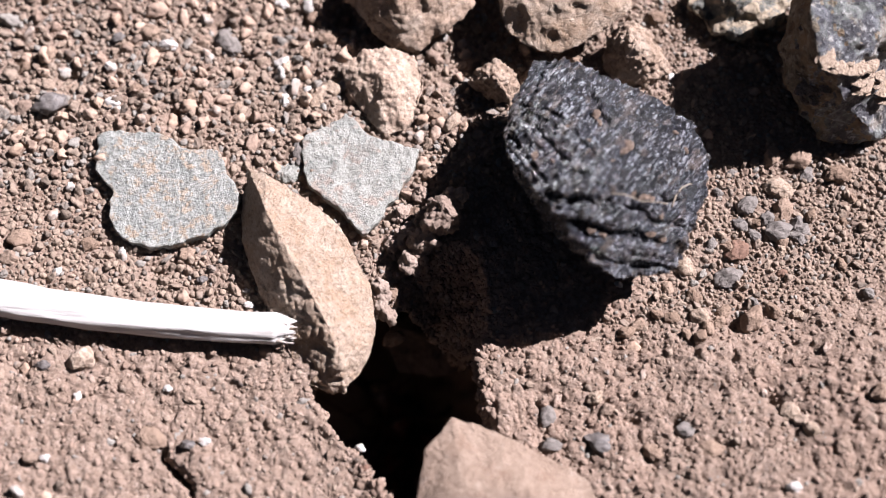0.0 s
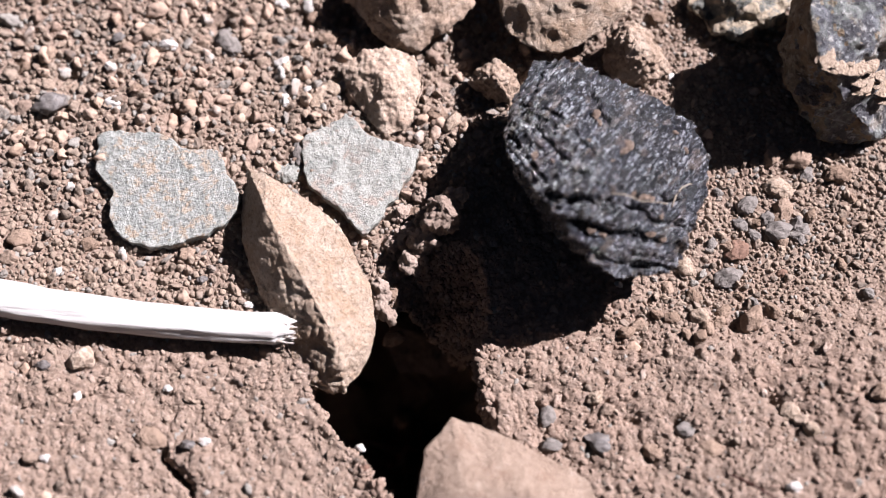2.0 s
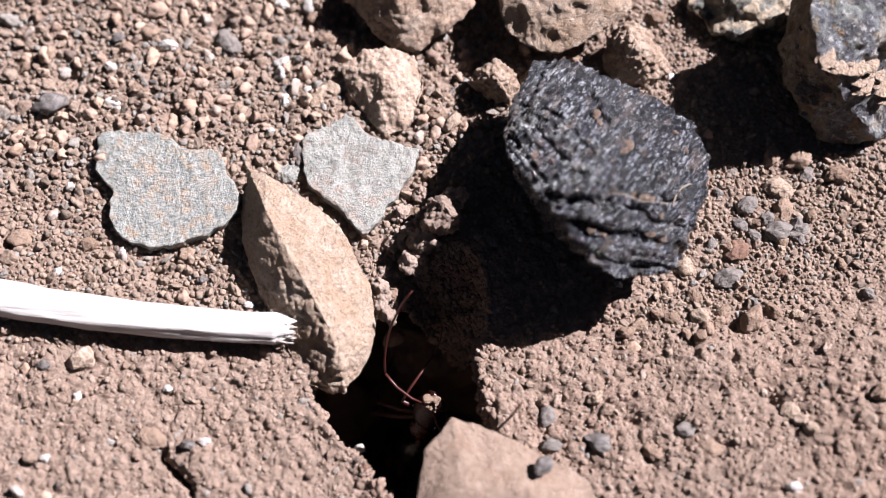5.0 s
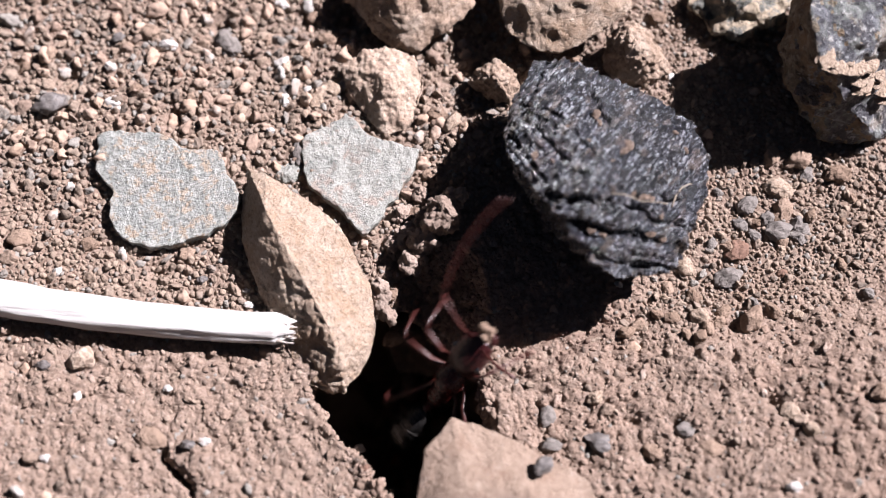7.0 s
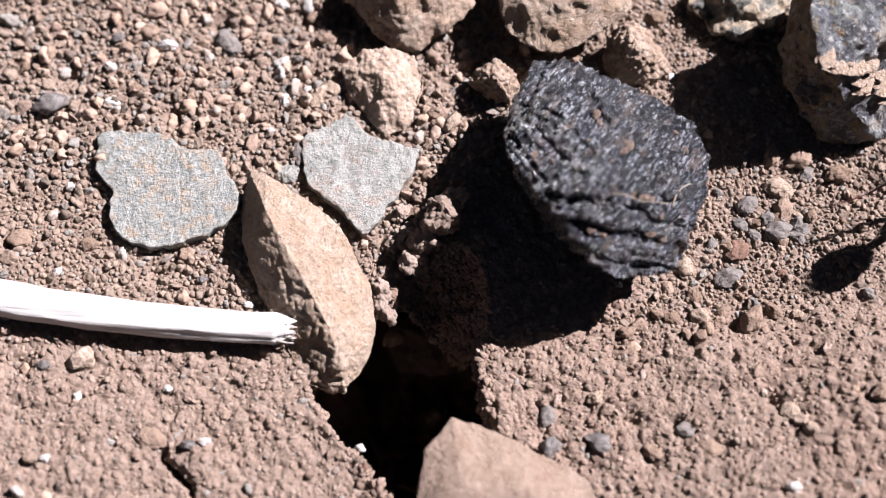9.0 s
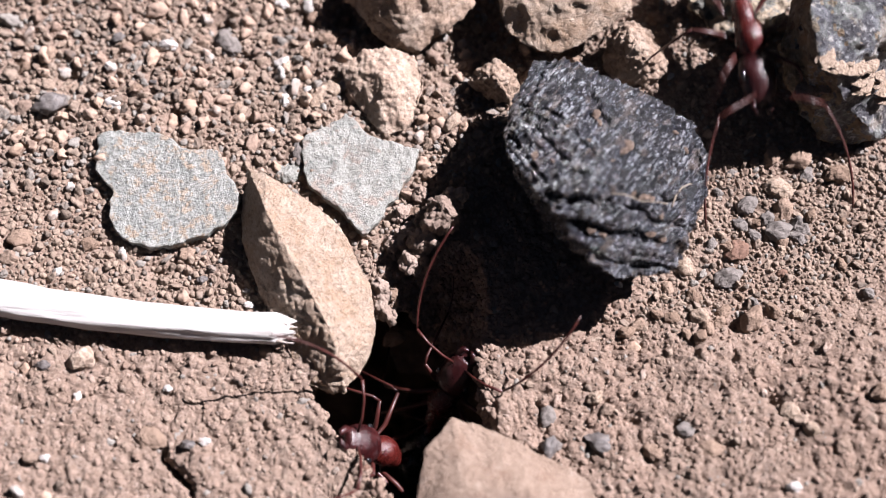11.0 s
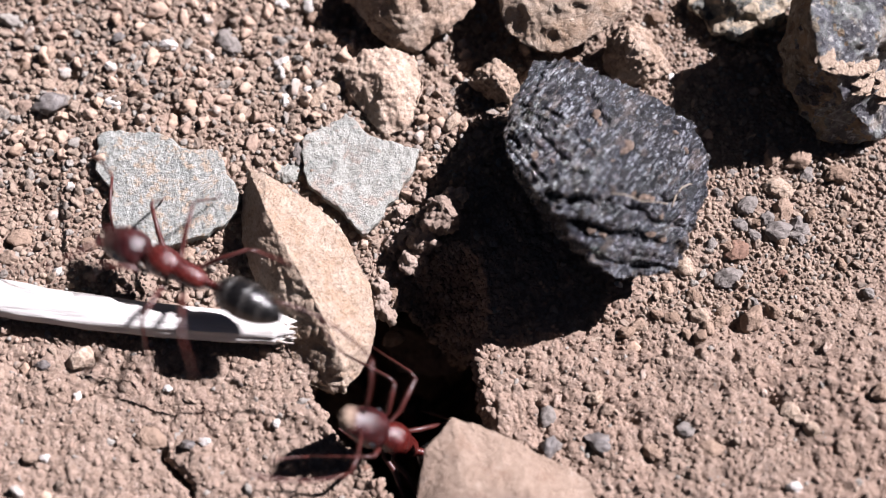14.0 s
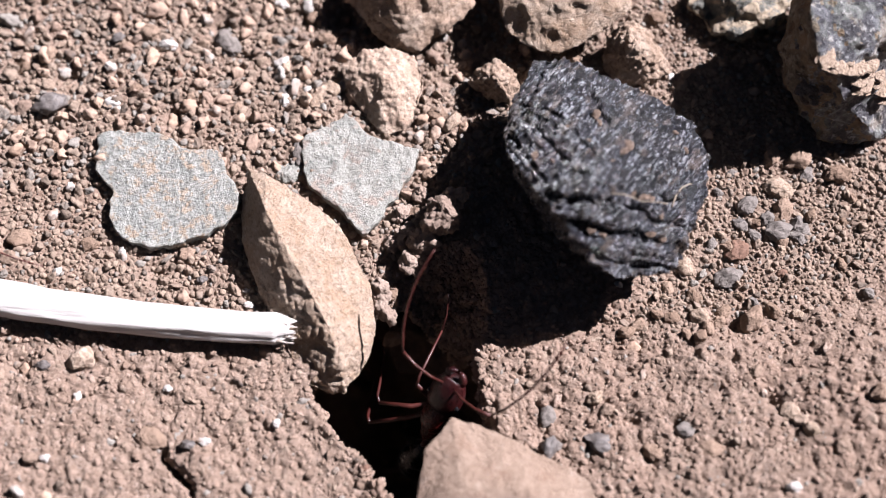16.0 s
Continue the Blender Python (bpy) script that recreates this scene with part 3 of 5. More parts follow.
# the flat stone leaning over the nest's mouth
rock("stone", [(-1.31, -12.23, 1.00), (-0.81, -10.00, 1.20), (0.41, -8.50, 1.30), (1.56, -8.74, 1.20), (3.72, -9.98, 1.00), (5.79, -10.87, 0.80), (6.71, -11.34, 0.60), (7.12, -12.52, 0.40), (7.38, -14.98, 0.40), (-1.58, -15.04, 1.00),
               (0.89, -11.73, 1.80), (3.63, -11.95, 1.60), (-0.63, -12.29, -1.20), (0.95, -9.45, -1.00), (5.61, -12.81, -1.20), (-0.62, -14.33, -1.20)],
     PINK, "smooth pinkish tan stone leaning over the nest's mouth", seed=15, soft=5, lumps=((3, 0.2), (0.9, 0.08), (0.3, 0.04)))
# the stone inside the mouth; its colour has the hole's shade painted in
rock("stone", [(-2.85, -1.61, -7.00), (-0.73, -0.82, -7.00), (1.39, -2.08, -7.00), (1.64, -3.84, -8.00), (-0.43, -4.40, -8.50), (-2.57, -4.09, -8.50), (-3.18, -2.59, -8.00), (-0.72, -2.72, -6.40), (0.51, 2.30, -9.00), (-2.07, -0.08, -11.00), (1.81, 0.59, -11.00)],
     SHADED_STONE, "brown stone wedged in the nest's mouth, its colour darkened for the shade there", seed=16, soft=4)


# the big rock's weathered side keeps its rind, its broken face is fresh
big_rock.data.materials.append(RIND)
for f in big_rock.data.polygons:
    f.material_index = 1 if f.normal.x < -0.38 + 0.5 * noise.noise(f.center * 900) else 0


# ---- the bleached twig ----
def build_twig():
    line = [Vector(p) for p in ((-27.64, -2.08, 1.55), (-22.35, -2.66, 1.35), (-18.63, -3.24, 1.15), (-14.12, -3.83, 1.00), (-10.15, -4.15, 0.90), (-7.19, -4.31, 0.85))]
    n, seg, V, F = 220, 48, [], []
    for i in range(n):
        k = i / (n - 1) * (len(line) - 1)
        j = min(int(k), len(line) - 2)
        p0, p1, p2, p3 = line[max(j - 1, 0)], line[j], line[j + 1], line[min(j + 2, len(line) - 1)]
        u = k - j
        c = 0.5 * (2 * p1 + (p2 - p0) * u + (2 * p0 - 5 * p1 + 4 * p2 - p3) * u * u + (3 * p1 - p0 - 3 * p2 + p3) * u ** 3)
        d = (p2 - p1).normalized()
        side = d.cross(Vector((0, 0, 1))).normalized()
        top = side.cross(d)
        r = 0.90 - 0.17 * i / n + 0.05 * noise.noise(Vector((i * 0.05, 3, 1)))
        for s in range(seg):
            a = 2 * math.pi * s / seg
            ca, sa = math.cos(a), math.sin(a)
            ridge = 0.07 * noise.noise(Vector((i * 0.012, ca * 3.0, sa * 3.0))) + 0.06 * noise.noise(Vector((i * 0.02, ca * 7, sa * 7))) + 0.03 * noise.noise(Vector((i * 0.06, ca * 14, sa * 14)))
            groove = -0.05 * max(0, 1 - abs(noise.noise(Vector((i * 0.006, ca * 2.2 + 9, sa * 2.2)))) / 0.07)
            cut = 0.9 * (noise.noise(Vector((ca * 2.4, sa * 2.4, 4.2))) + 0.5 * noise.noise(Vector((ca * 7, sa * 7, 1.2)))) if i > n - 14 else 0
            rr = r * (1 + ridge + groove) * (1.0 if i < n - 14 else 0.98 - 0.03 * (i - n + 14))
            V.append((c + side * ca * rr + top * sa * rr * 0.92 + d * cut * (i - n + 14) / 14) * MM)
    for i in range(n - 1):
        for s in range(seg):
            F.append((i * seg + s, i * seg + (s + 1) % seg, (i + 1) * seg + (s + 1) % seg, (i + 1) * seg + s))
    # the broken end is hollowed out
    for end_i, inward in ((0, 0), (n - 1, 0.9)):
        mid = sum((Vector(V[end_i * seg + s]) for s in range(seg)), Vector()) / seg
        V.append(mid - (Vector(line[-1]) - Vector(line[-2])).normalized() * inward * MM)
        for s in range(seg):
            q = (end_i * seg + s, end_i * seg + (s + 1) % seg, len(V) - 1)
            F.append(q if end_i else q[::-1])
    twig = tagged(new("twig"), "bleached white dry twig with a frayed end, lying on grit", "twig")
    twig.empty_display_size = 0.002
    part("shaft", mesh_of("shaft", V, F, WOOD), twig)
    d = (Vector(line[-1]) - Vector(line[-2])).normalized()
    side = d.cross(Vector((0, 0, 1))).normalized()
    rng = random.Random(4)
    for k in range(30):
        a, r = rng.uniform(0, 6.28), rng.uniform(0.2, 0.64)
        p = Vector(line[-1]) + side * math.cos(a) * r + Vector((0, 0, 1)) * math.sin(a) * r * 0.9
        q = p + d * rng.uniform(-0.5, 0.4) + side * rng.uniform(-0.12, 0.12) + Vector((0, 0, rng.uniform(-0.1, 0.1)))
        part("splinter", mesh_of("splinter", *tube([p - d * 1.6, p - d * 0.7, q], [0.08, 0.09, 0.03], 6), SPLINT), twig, "greyish splinter of broken wood")


build_twig()


# ---- pebbles ----
def pebble(name, x, y, size, flat, turn, material, label, seed, sink=0.38, long=1.25, lift=None):
    bm = bmesh.new()
    bmesh.ops.create_icosphere(bm, subdivisions=4, radius=0.5)
    rng = random.Random(seed)
    cuts = [(Vector((rng.uniform(-1, 1), rng.uniform(-1, 1), rng.uniform(-1, 1))).normalized(), rng.uniform(0.30, 0.42)) for _ in range(7)]
    for v in bm.verts:
        for nrm, d in cuts:
            over = v.co.dot(nrm) - d
            if over > 0:
                v.co -= nrm * over * 0.85
        v.co *= 1 + 0.20 * noise.noise(v.co * 3.5 + Vector((seed, 0, 0))) + 0.12 * noise.noise(v.co * 8 + Vector((seed, 3, 0))) + 0.06 * noise.noise(v.co * 17 + Vector((seed, 7, 0)))
    bmesh.ops.scale(bm, vec=(size * long * MM, size / long ** 0.5 * MM, size * flat * MM), verts=bm.verts)
    me = bpy.data.meshes.new(name)
    bm.to_mesh(me)
    bm.free()
    me.materials.append(material)
    me.shade_smooth()
    ob = new(name, me)
    z = float(height(x, y)) if lift is None else lift
    ob.matrix_basis = at(x, y, z + size * flat * (0.5 - sink), 0, 0, turn)
    return tagged(ob, label, "pebble", "loose pebbles")


KINDS = {
    "tan": (TAN, "small tan pebble lying on the soil"),
    "brown": (EARTHEN, "crumbly brown pebble of earth on the soil"),
    "brown crumbs": (EARTHEN, "brown pebble of caked earth on the soil"),
    "small brown": (EARTHEN, "small brown pebble bedded in the soil"),
    "grey": (GREYP, "plain grey pebble lying on the soil"),
    "grey chips": (GREYP, "plain grey pebble lying on the soil"),
    "dark": (DARK, "dark grey pebble lying on the soil"),
    "white": (WHITE, "white quartz pebble lying on the soil"),
    "rust": (RUST, "angular rust-brown pebble lying on the soil"),
    "chip": (SLATE2, "thin grey chip of slate beside the flake"),
    "cream": (CREAM, "pale cream angular pebble lying on the soil"),
    "pink": (PINK, "pale pinkish pebble lying on the soil"),
}
# place, size, flatness, turn
PEBBLES = {
    "tan": [(16.50, 0.01, 0.51, 0.71, 77), (16.91, -3.28, 0.64, 0.89, 16), (12.28, -3.42, 0.92, 0.88, 4), (10.68, -2.38, 0.46, 0.84, -9),
            (16.69, 3.22, 1.21, 0.7, -10), (11.71, -0.79, 1.15, 0.8, -30), (0.51, 6.65, 0.93, 0.8, 60),
            (15.87, -8.19, 0.93, 0.7, 30), (7.13, -7.39, 0.71, 0.7, 30), (16.82, -9.12, 0.77, 0.7, -30), (-5.74, 8.63, 0.99, 0.5, 10), (-6.44, 7.99, 0.82, 0.5, 60)],
    "brown": [(14.79, -3.56, 1.18, 0.76, 59), (16.78, 2.10, 1.03, 0.73, 74), (18.14, 1.83, 0.64, 0.82, 68), (16.57, 0.50, 0.64, 0.72, -77), (15.42, 1.45, 0.56, 0.93, 40), (13.99, 0.12, 0.77, 0.76, -21), (13.35, -3.17, 0.72, 0.75, 40),
              (13.14, -3.73, 0.64, 0.84, 60), (14.25, -2.35, 0.46, 0.82, -42), (15.79, -3.17, 0.72, 0.76, -42), (12.18, -4.50, 0.72, 0.92, 53), (12.58, -4.03, 0.62, 0.80, -77), (11.60, -4.39, 0.62, 0.87, -64), (10.82, -1.98, 0.72, 0.74, 71),
              (12.11, -2.41, 0.82, 0.71, -73), (10.20, -3.28, 0.51, 0.91, -12), (9.34, -3.73, 0.72, 0.82, 19), (8.73, -4.14, 0.67, 0.88, 29), (19.70, 1.45, 0.51, 0.80, 67)],
    "brown crumbs": [(20.21, 2.76, 0.51, 0.81, -46), (19.34, -0.78, 0.56, 0.92, -56), (-21.47, 10.22, 1.08, 0.71, 46), (-19.04, 8.83, 0.51, 0.75, 31), (-15.65, 8.51, 0.64, 0.89, -3), (-12.32, 11.21, 0.67, 0.81, 18), (-21.38, 6.26, 0.67, 0.84, 56),
                     (-10.39, 7.52, 0.56, 0.85, 69), (-12.71, 7.99, 0.56, 0.76, 6), (-19.43, 5.32, 0.62, 0.87, -73), (-9.16, 11.41, 0.72, 0.91, 75), (-7.09, 10.58, 0.62, 0.87, -39), (17.67, 4.69, 1.21, 0.90, 20), (16.42, 4.84, 0.88, 0.90, 70),
                     (19.65, 3.92, 1.21, 0.80, 0), (-20.51, 0.47, 1.26, 0.80, 0), (-20.24, 10.58, 0.88, 0.80, 40), (-12.46, -0.26, 0.82, 0.80, 40), (1.48, 9.99, 0.82, 0.90, 60)],
    "small brown": [(-0.26, 7.19, 0.82, 0.80, 0), (12.21, -9.90, 1.10, 0.70, 0), (-13.36, -9.38, 1.26, 0.50, -30), (9.74, -9.90, 0.99, 0.70, -30), (-17.17, 0.18, 0.82, 0.70, 0), (-15.09, 11.74, 1.04, 0.70, 0), (-6.62, 12.92, 0.93, 0.80, 0),
                    (-5.98, 11.41, 0.88, 0.90, 0), (6.59, 10.42, 0.93, 0.90, 0), (11.09, 12.58, 0.82, 0.90, 0), (-2.54, -3.13, 0.99, 0.90, 20), (-2.55, -2.14, 0.71, 0.90, 20), (16.55, 1.80, 0.88, 0.80, 0), (19.88, -7.53, 0.93, 0.60, 20),
                    (-16.33, 10.91, 0.71, 0.80, 0), (-0.66, 0.32, 0.82, 0.70, 20), (-1.36, 1.80, 0.77, 0.80, 0), (-0.67, 3.92, 0.71, 0.80, 0), (10.94, -3.41, 0.71, 0.70, 0)],
    "grey": [(16.48, 0.97, 1.16, 0.87, 3), (17.38, 1.45, 0.67, 0.94, 66), (17.41, 0.65, 0.77, 0.84, -26), (15.94, 1.68, 0.77, 0.86, 66), (15.31, 0.80, 0.64, 0.77, -49), (13.16, 0.39, 0.56, 0.72, 43), (14.95, -2.66, 0.56, 0.72, -63),
             (20.35, -2.29, 0.56, 0.80, -42), (14.45, 4.09, 0.51, 0.71, 29), (13.67, 3.03, 0.46, 0.89, -50), (13.79, -1.42, 1.15, 0.85, 20)],
    "grey chips": [(15.07, 2.34, 0.93, 0.70, 30), (14.71, 1.36, 0.77, 0.70, 0), (4.87, -8.19, 0.88, 0.70, 70), (-11.09, 11.25, 1.32, 0.80, -50), (4.96, -9.59, 0.82, 0.70, 0), (-8.04, 8.47, 0.82, 0.60, 50), (11.10, -8.99, 0.88, 0.80, 0),
                   (17.59, 1.06, 0.77, 0.80, 30), (18.16, 3.92, 0.77, 0.70, 60), (-7.04, 5.00, 1.10, 0.50, 80), (-15.23, 3.16, 0.60, 0.80, 0)],
    "dark": [(-19.93, 7.73, 1.43, 0.8, 20), (7.22, -9.51, 1.21, 0.75, -20), (-18.68, -5.96, 0.60, 0.8, 0), (-11.63, -1.57, 0.49, 0.9, 0), (-11.06, 10.75, 0.71, 0.7, 0), (-14.71, 8.95, 0.38, 0.8, 0), (14.58, 1.50, 0.60, 0.7, 0), (-0.10, -9.25, 0.55, 0.5, 0), (-11.65, -9.64, 0.55, 0.8, 0), (-16.76, 11.41, 0.60, 0.7, 30)],
    "white": [(-16.71, 7.76, 0.88, 0.6, -25), (-18.15, 7.16, 0.60, 0.6, -10), (-18.52, -1.31, 0.49, 0.8, 60), (-9.30, -2.85, 0.44, 0.9, 0), (-14.15, 10.98, 0.77, 0.7, 0), (-8.27, 10.19, 0.71, 0.7, 30), (-8.03, 8.05, 0.66, 0.8, 70),
              (-8.66, 6.24, 0.44, 0.8, 0), (-9.42, -2.14, 0.38, 0.8, 0), (-18.07, -10.29, 0.44, 0.8, 0), (-10.88, -9.51, 0.49, 0.8, 0), (-16.95, -7.39, 0.44, 0.7, 80), (15.61, -11.70, 0.55, 0.8, 0), (-8.42, 13.60, 0.71, 0.8, 0), (8.46, -1.85, 0.44, 0.8, 0), (11.61, 9.28, 0.38, 0.7, 50), (-12.77, -6.99, 0.38, 0.6, 0), (-6.90, 8.63, 0.44, 0.7, 0)],
    "rust": [(-13.43, 9.21, 0.51, 0.83, -71), (14.35, 0.05, 1.25, 0.7, 55), (16.4, -1.2, 0.5, 0.7, 20), (-3.6, -10.6, 0.4, 0.7, 0)],
    "chip": [(-7.60, 3.95, 1.15, 0.45, 25), (-7.05, 5.05, 0.8, 0.4, 70)],
    "cream": [(-16.86, -5.63, 1.21, 0.85, 25), (-6.17, 8.47, 0.82, 0.6, 10), (16.35, -8.59, 0.66, 0.7, 30), (-6.12, 11.41, 0.66, 0.8, 0)],
    "pink": [(-20.93, -0.55, 0.82, 0.7, 0), (-10.83, 0.03, 0.49, 0.8, 0), (-18.72, -10.29, 0.55, 0.8, 0), (7.63, -7.93, 0.71, 0.8, 30), (14.46, -6.31, 0.66, 0.7, 70), (10.26, -5.63, 0.49, 0.7, -30),
             (-8.89, 7.99, 0.49, 0.8, 60), (-9.59, -9.51, 0.44, 0.8, 0), (18.04, -9.90, 0.77, 0.7, 70), (-9.12, 7.03, 0.49, 0.8, 0), (-0.52, -0.84, 0.66, 0.6, 20), (-1.48, -0.84, 0.60, 0.6, 20), (-9.89, 13.43, 0.66, 0.7, 40)],
}
count = 0
for key, rows in PEBBLES.items():
    for x, y, size, flat, turn in rows:
        count += 1
        pebble("pebble", x, y, size, flat, turn, KINDS[key][0], KINDS[key][1], count)


# ---- earth crumbs and dry fibres on the charcoal ----
from mathutils.bvhtree import BVHTree

coal_tree = BVHTree.FromPolygons([charcoal.location + v.co for v in charcoal.data.vertices], [p.vertices[:] for p in charcoal.data.polygons])


def on_coal(x, y):
    hit = coal_tree.ray_cast(Vector((x * MM, y * MM, 0.02)), Vector((0, 0, -1)))[0]
    return hit.z / MM if hit else 0.0


rock_tree = BVHTree.FromPolygons([big_rock.location + v.co for v in big_rock.data.vertices], [p.vertices[:] for p in big_rock.data.polygons])
rng_crust = random.Random(12)
for k in range(64):
    u = rng_crust.random()
    # a band of pale crust across the rock and down its near edge
    if k < 44:
        x, y = 17.4 + 4.2 * u, 6.95 + 0.35 * u + rng_crust.uniform(-0.45, 0.45)
    else:
        x, y = 17.5 + 1.6 * u, 6.6 - 2.2 * u + rng_crust.uniform(-0.3, 0.3)
    hit = rock_tree.ray_cast(Vector((x * MM, y * MM, 0.02)), Vector((0, 0, -1)))[0]
    if hit:
        bit = pebble("crust", x, y, rng_crust.uniform(0.35, 1.1), 0.13, 50 * k, TAN, "", 400 + k, lift=hit.z / MM)
        for tag in ("label", "category", "group", "kind"):
            if tag in bit:
                del bit[tag]
        bit.parent = big_rock
        bit.location -= big_rock.location
        bit["label"] = "thin pale tan crust"

for k, (x, y, size) in enumerate([(8.33, 3.04, 0.75), (8.13, 2.64, 0.45), (7.06, 4.72, 0.55), (7.12, 4.23, 0.4), (9.06, 0.92, 0.75), (9.43, 0.75, 0.5), (8.55, 0.86, 0.4), (4.14, 2.45, 0.5), (6.57, -0.94, 0.5), (7.06, -1.04, 0.55),
                                  (9.37, -0.83, 0.5), (10.01, -0.88, 0.4), (6.20, -0.72, 0.4), (11.40, 3.63, 0.35), (10.91, 4.37, 0.3), (5.60, 3.86, 0.22), (7.59, 2.03, 0.22), (9.94, 0.08, 0.3), (4.89, 2.03, 0.25), (6.60, 3.09, 0.2)]):
    pebble("crumb", x, y, 0.85 * size, 0.45, 37 * k, DUST, "brown earth crumb lodged on the charcoal", 300 + k, lift=on_coal(x, y))


def coal_strip(points, width, thick, seed):
    """One burnt growth layer: a rough strip that hugs the lump."""
    V, F, seg = [], [], 10
    P = []
    for (x0, y0), (x1, y1) in zip(points, points[1:]):
        for k in range(14):
            P.append((x0 + (x1 - x0) * k / 14, y0 + (y1 - y0) * k / 14))
    n = len(P)
    for i, (x, y) in enumerate(P):
        x2, y2 = P[min(i + 1, n - 1)]
        x1, y1 = P[max(i - 1, 0)]
        d = Vector((x2 - x1, y2 - y1, 0)).normalized()
        side = Vector((-d.y, d.x, 0))
        end = min(1, 3.5 * min(i, n - 1 - i) / n + 0.15)
        for s in range(seg):
            a = 2 * math.pi * s / seg
            w = width * end * (1 + 0.7 * noise.noise(Vector((i * 0.35, math.cos(a) * 1.5, seed))))
            q = Vector((x, y, 0)) + side * math.cos(a) * w
            q += side * 0.18 * noise.noise(Vector((i * 0.2, seed, 1)))
            z = on_coal(q.x, q.y)
            V.append(Vector((q.x, q.y, z + math.sin(a) * thick * end * (1 + 0.8 * noise.noise(Vector((i * 0.5, math.sin(a) * 2, seed)))))) * MM - charcoal.location)
    for i in range(n - 1):
        for s in range(seg):
            F.append((i * seg + s, i * seg + (s + 1) % seg, (i + 1) * seg + (s + 1) % seg, (i + 1) * seg + s))
    F += [tuple(range(seg))[::-1], tuple(range((n - 1) * seg, n * seg))]
    part("burnt_layer", mesh_of("burnt_layer", V, F, COAL), charcoal, "thin layer of charred wood")


for k, line in enumerate([
        [(4.64, 2.03), (7.05, 1.41), (9.40, 0.99), (10.74, 0.44)], [(5.11, 0.78), (7.49, 0.04), (9.60, 0.02)], [(5.09, 0.04), (7.96, -0.72), (11.16, -0.48)],
        [(5.69, -0.94), (6.86, -1.79), (9.69, -2.02)], [(6.92, -1.39), (8.75, -1.40), (10.37, -1.32)], [(3.00, 3.43), (3.72, 2.12), (4.57, 0.84)], [(3.34, 4.53), (4.16, 3.43), (5.01, 2.22)],
        [(3.65, 5.46), (4.59, 4.72), (5.20, 4.14)], [(9.68, 1.40), (10.63, 1.39), (11.88, 1.53)]]):
    coal_strip(line, 0.24, 0.11, 3.3 * k + 1)


def fibre(points, r, label):
    pts = []
    for (x0, y0), (x1, y1) in zip(points, points[1:]):
        for k in range(5):
            x, y = x0 + (x1 - x0) * k / 5, y0 + (y1 - y0) * k / 5
            pts.append((x, y, max(on_coal(x, y), float(height(x, y))) + r * 1.5))
    zs = [p[2] for p in pts]
    pts = [(p[0], p[1], max(zs[max(0, i - 3):i + 4])) for i, p in enumerate(pts)]
    tagged(new("dry_fibre", mesh_of("dry_fibre", *tube(pts, [r] * len(pts), 7), FIBRE)), label, "fibre", "dry fibres")


fibre([(7.38, 0.45), (8.27, 0.42), (9.29, 0.48), (10.40, 0.51)], 0.03, "straight pale dry grass fibre lying on the charcoal")
fibre([(10.49, 0.63), (10.71, 1.19), (11.02, 1.62), (11.67, 2.00)], 0.038, "curved pale dry grass fibre lying on the charcoal")


# ---- loose grit ----
def grain_forms(level, rng):
    bm = bmesh.new()
    bmesh.ops.create_icosphere(bm, subdivisions=level, radius=1.0)
    base = np.array([v.co[:] for v in bm.verts])
    tris = np.array([[v.index for v in f.verts] for f in bm.faces])
    bm.free()
    forms = []
    for k in range(16):
        p = base.copy()
        for _ in range(6):
            n = rng.normal(size=3)
            n /= np.linalg.norm(n)
            over = np.maximum(p @ n - rng.uniform(0.5, 0.82), 0)
            p -= 0.85 * over[:, None] * n
        bumps, w = rng.normal(size=(5, 3)) * 4.2, rng.uniform(0, 6.3, 5)
        p *= 1 + 0.085 * np.sin(p @ bumps.T + w).sum(1, keepdims=True) + 0.05 * rng.normal(size=(len(p), 1))
        forms.append(p * rng.uniform([0.9, 0.65, 0.55], [1.35, 1.0, 0.9]))
    return forms, tris


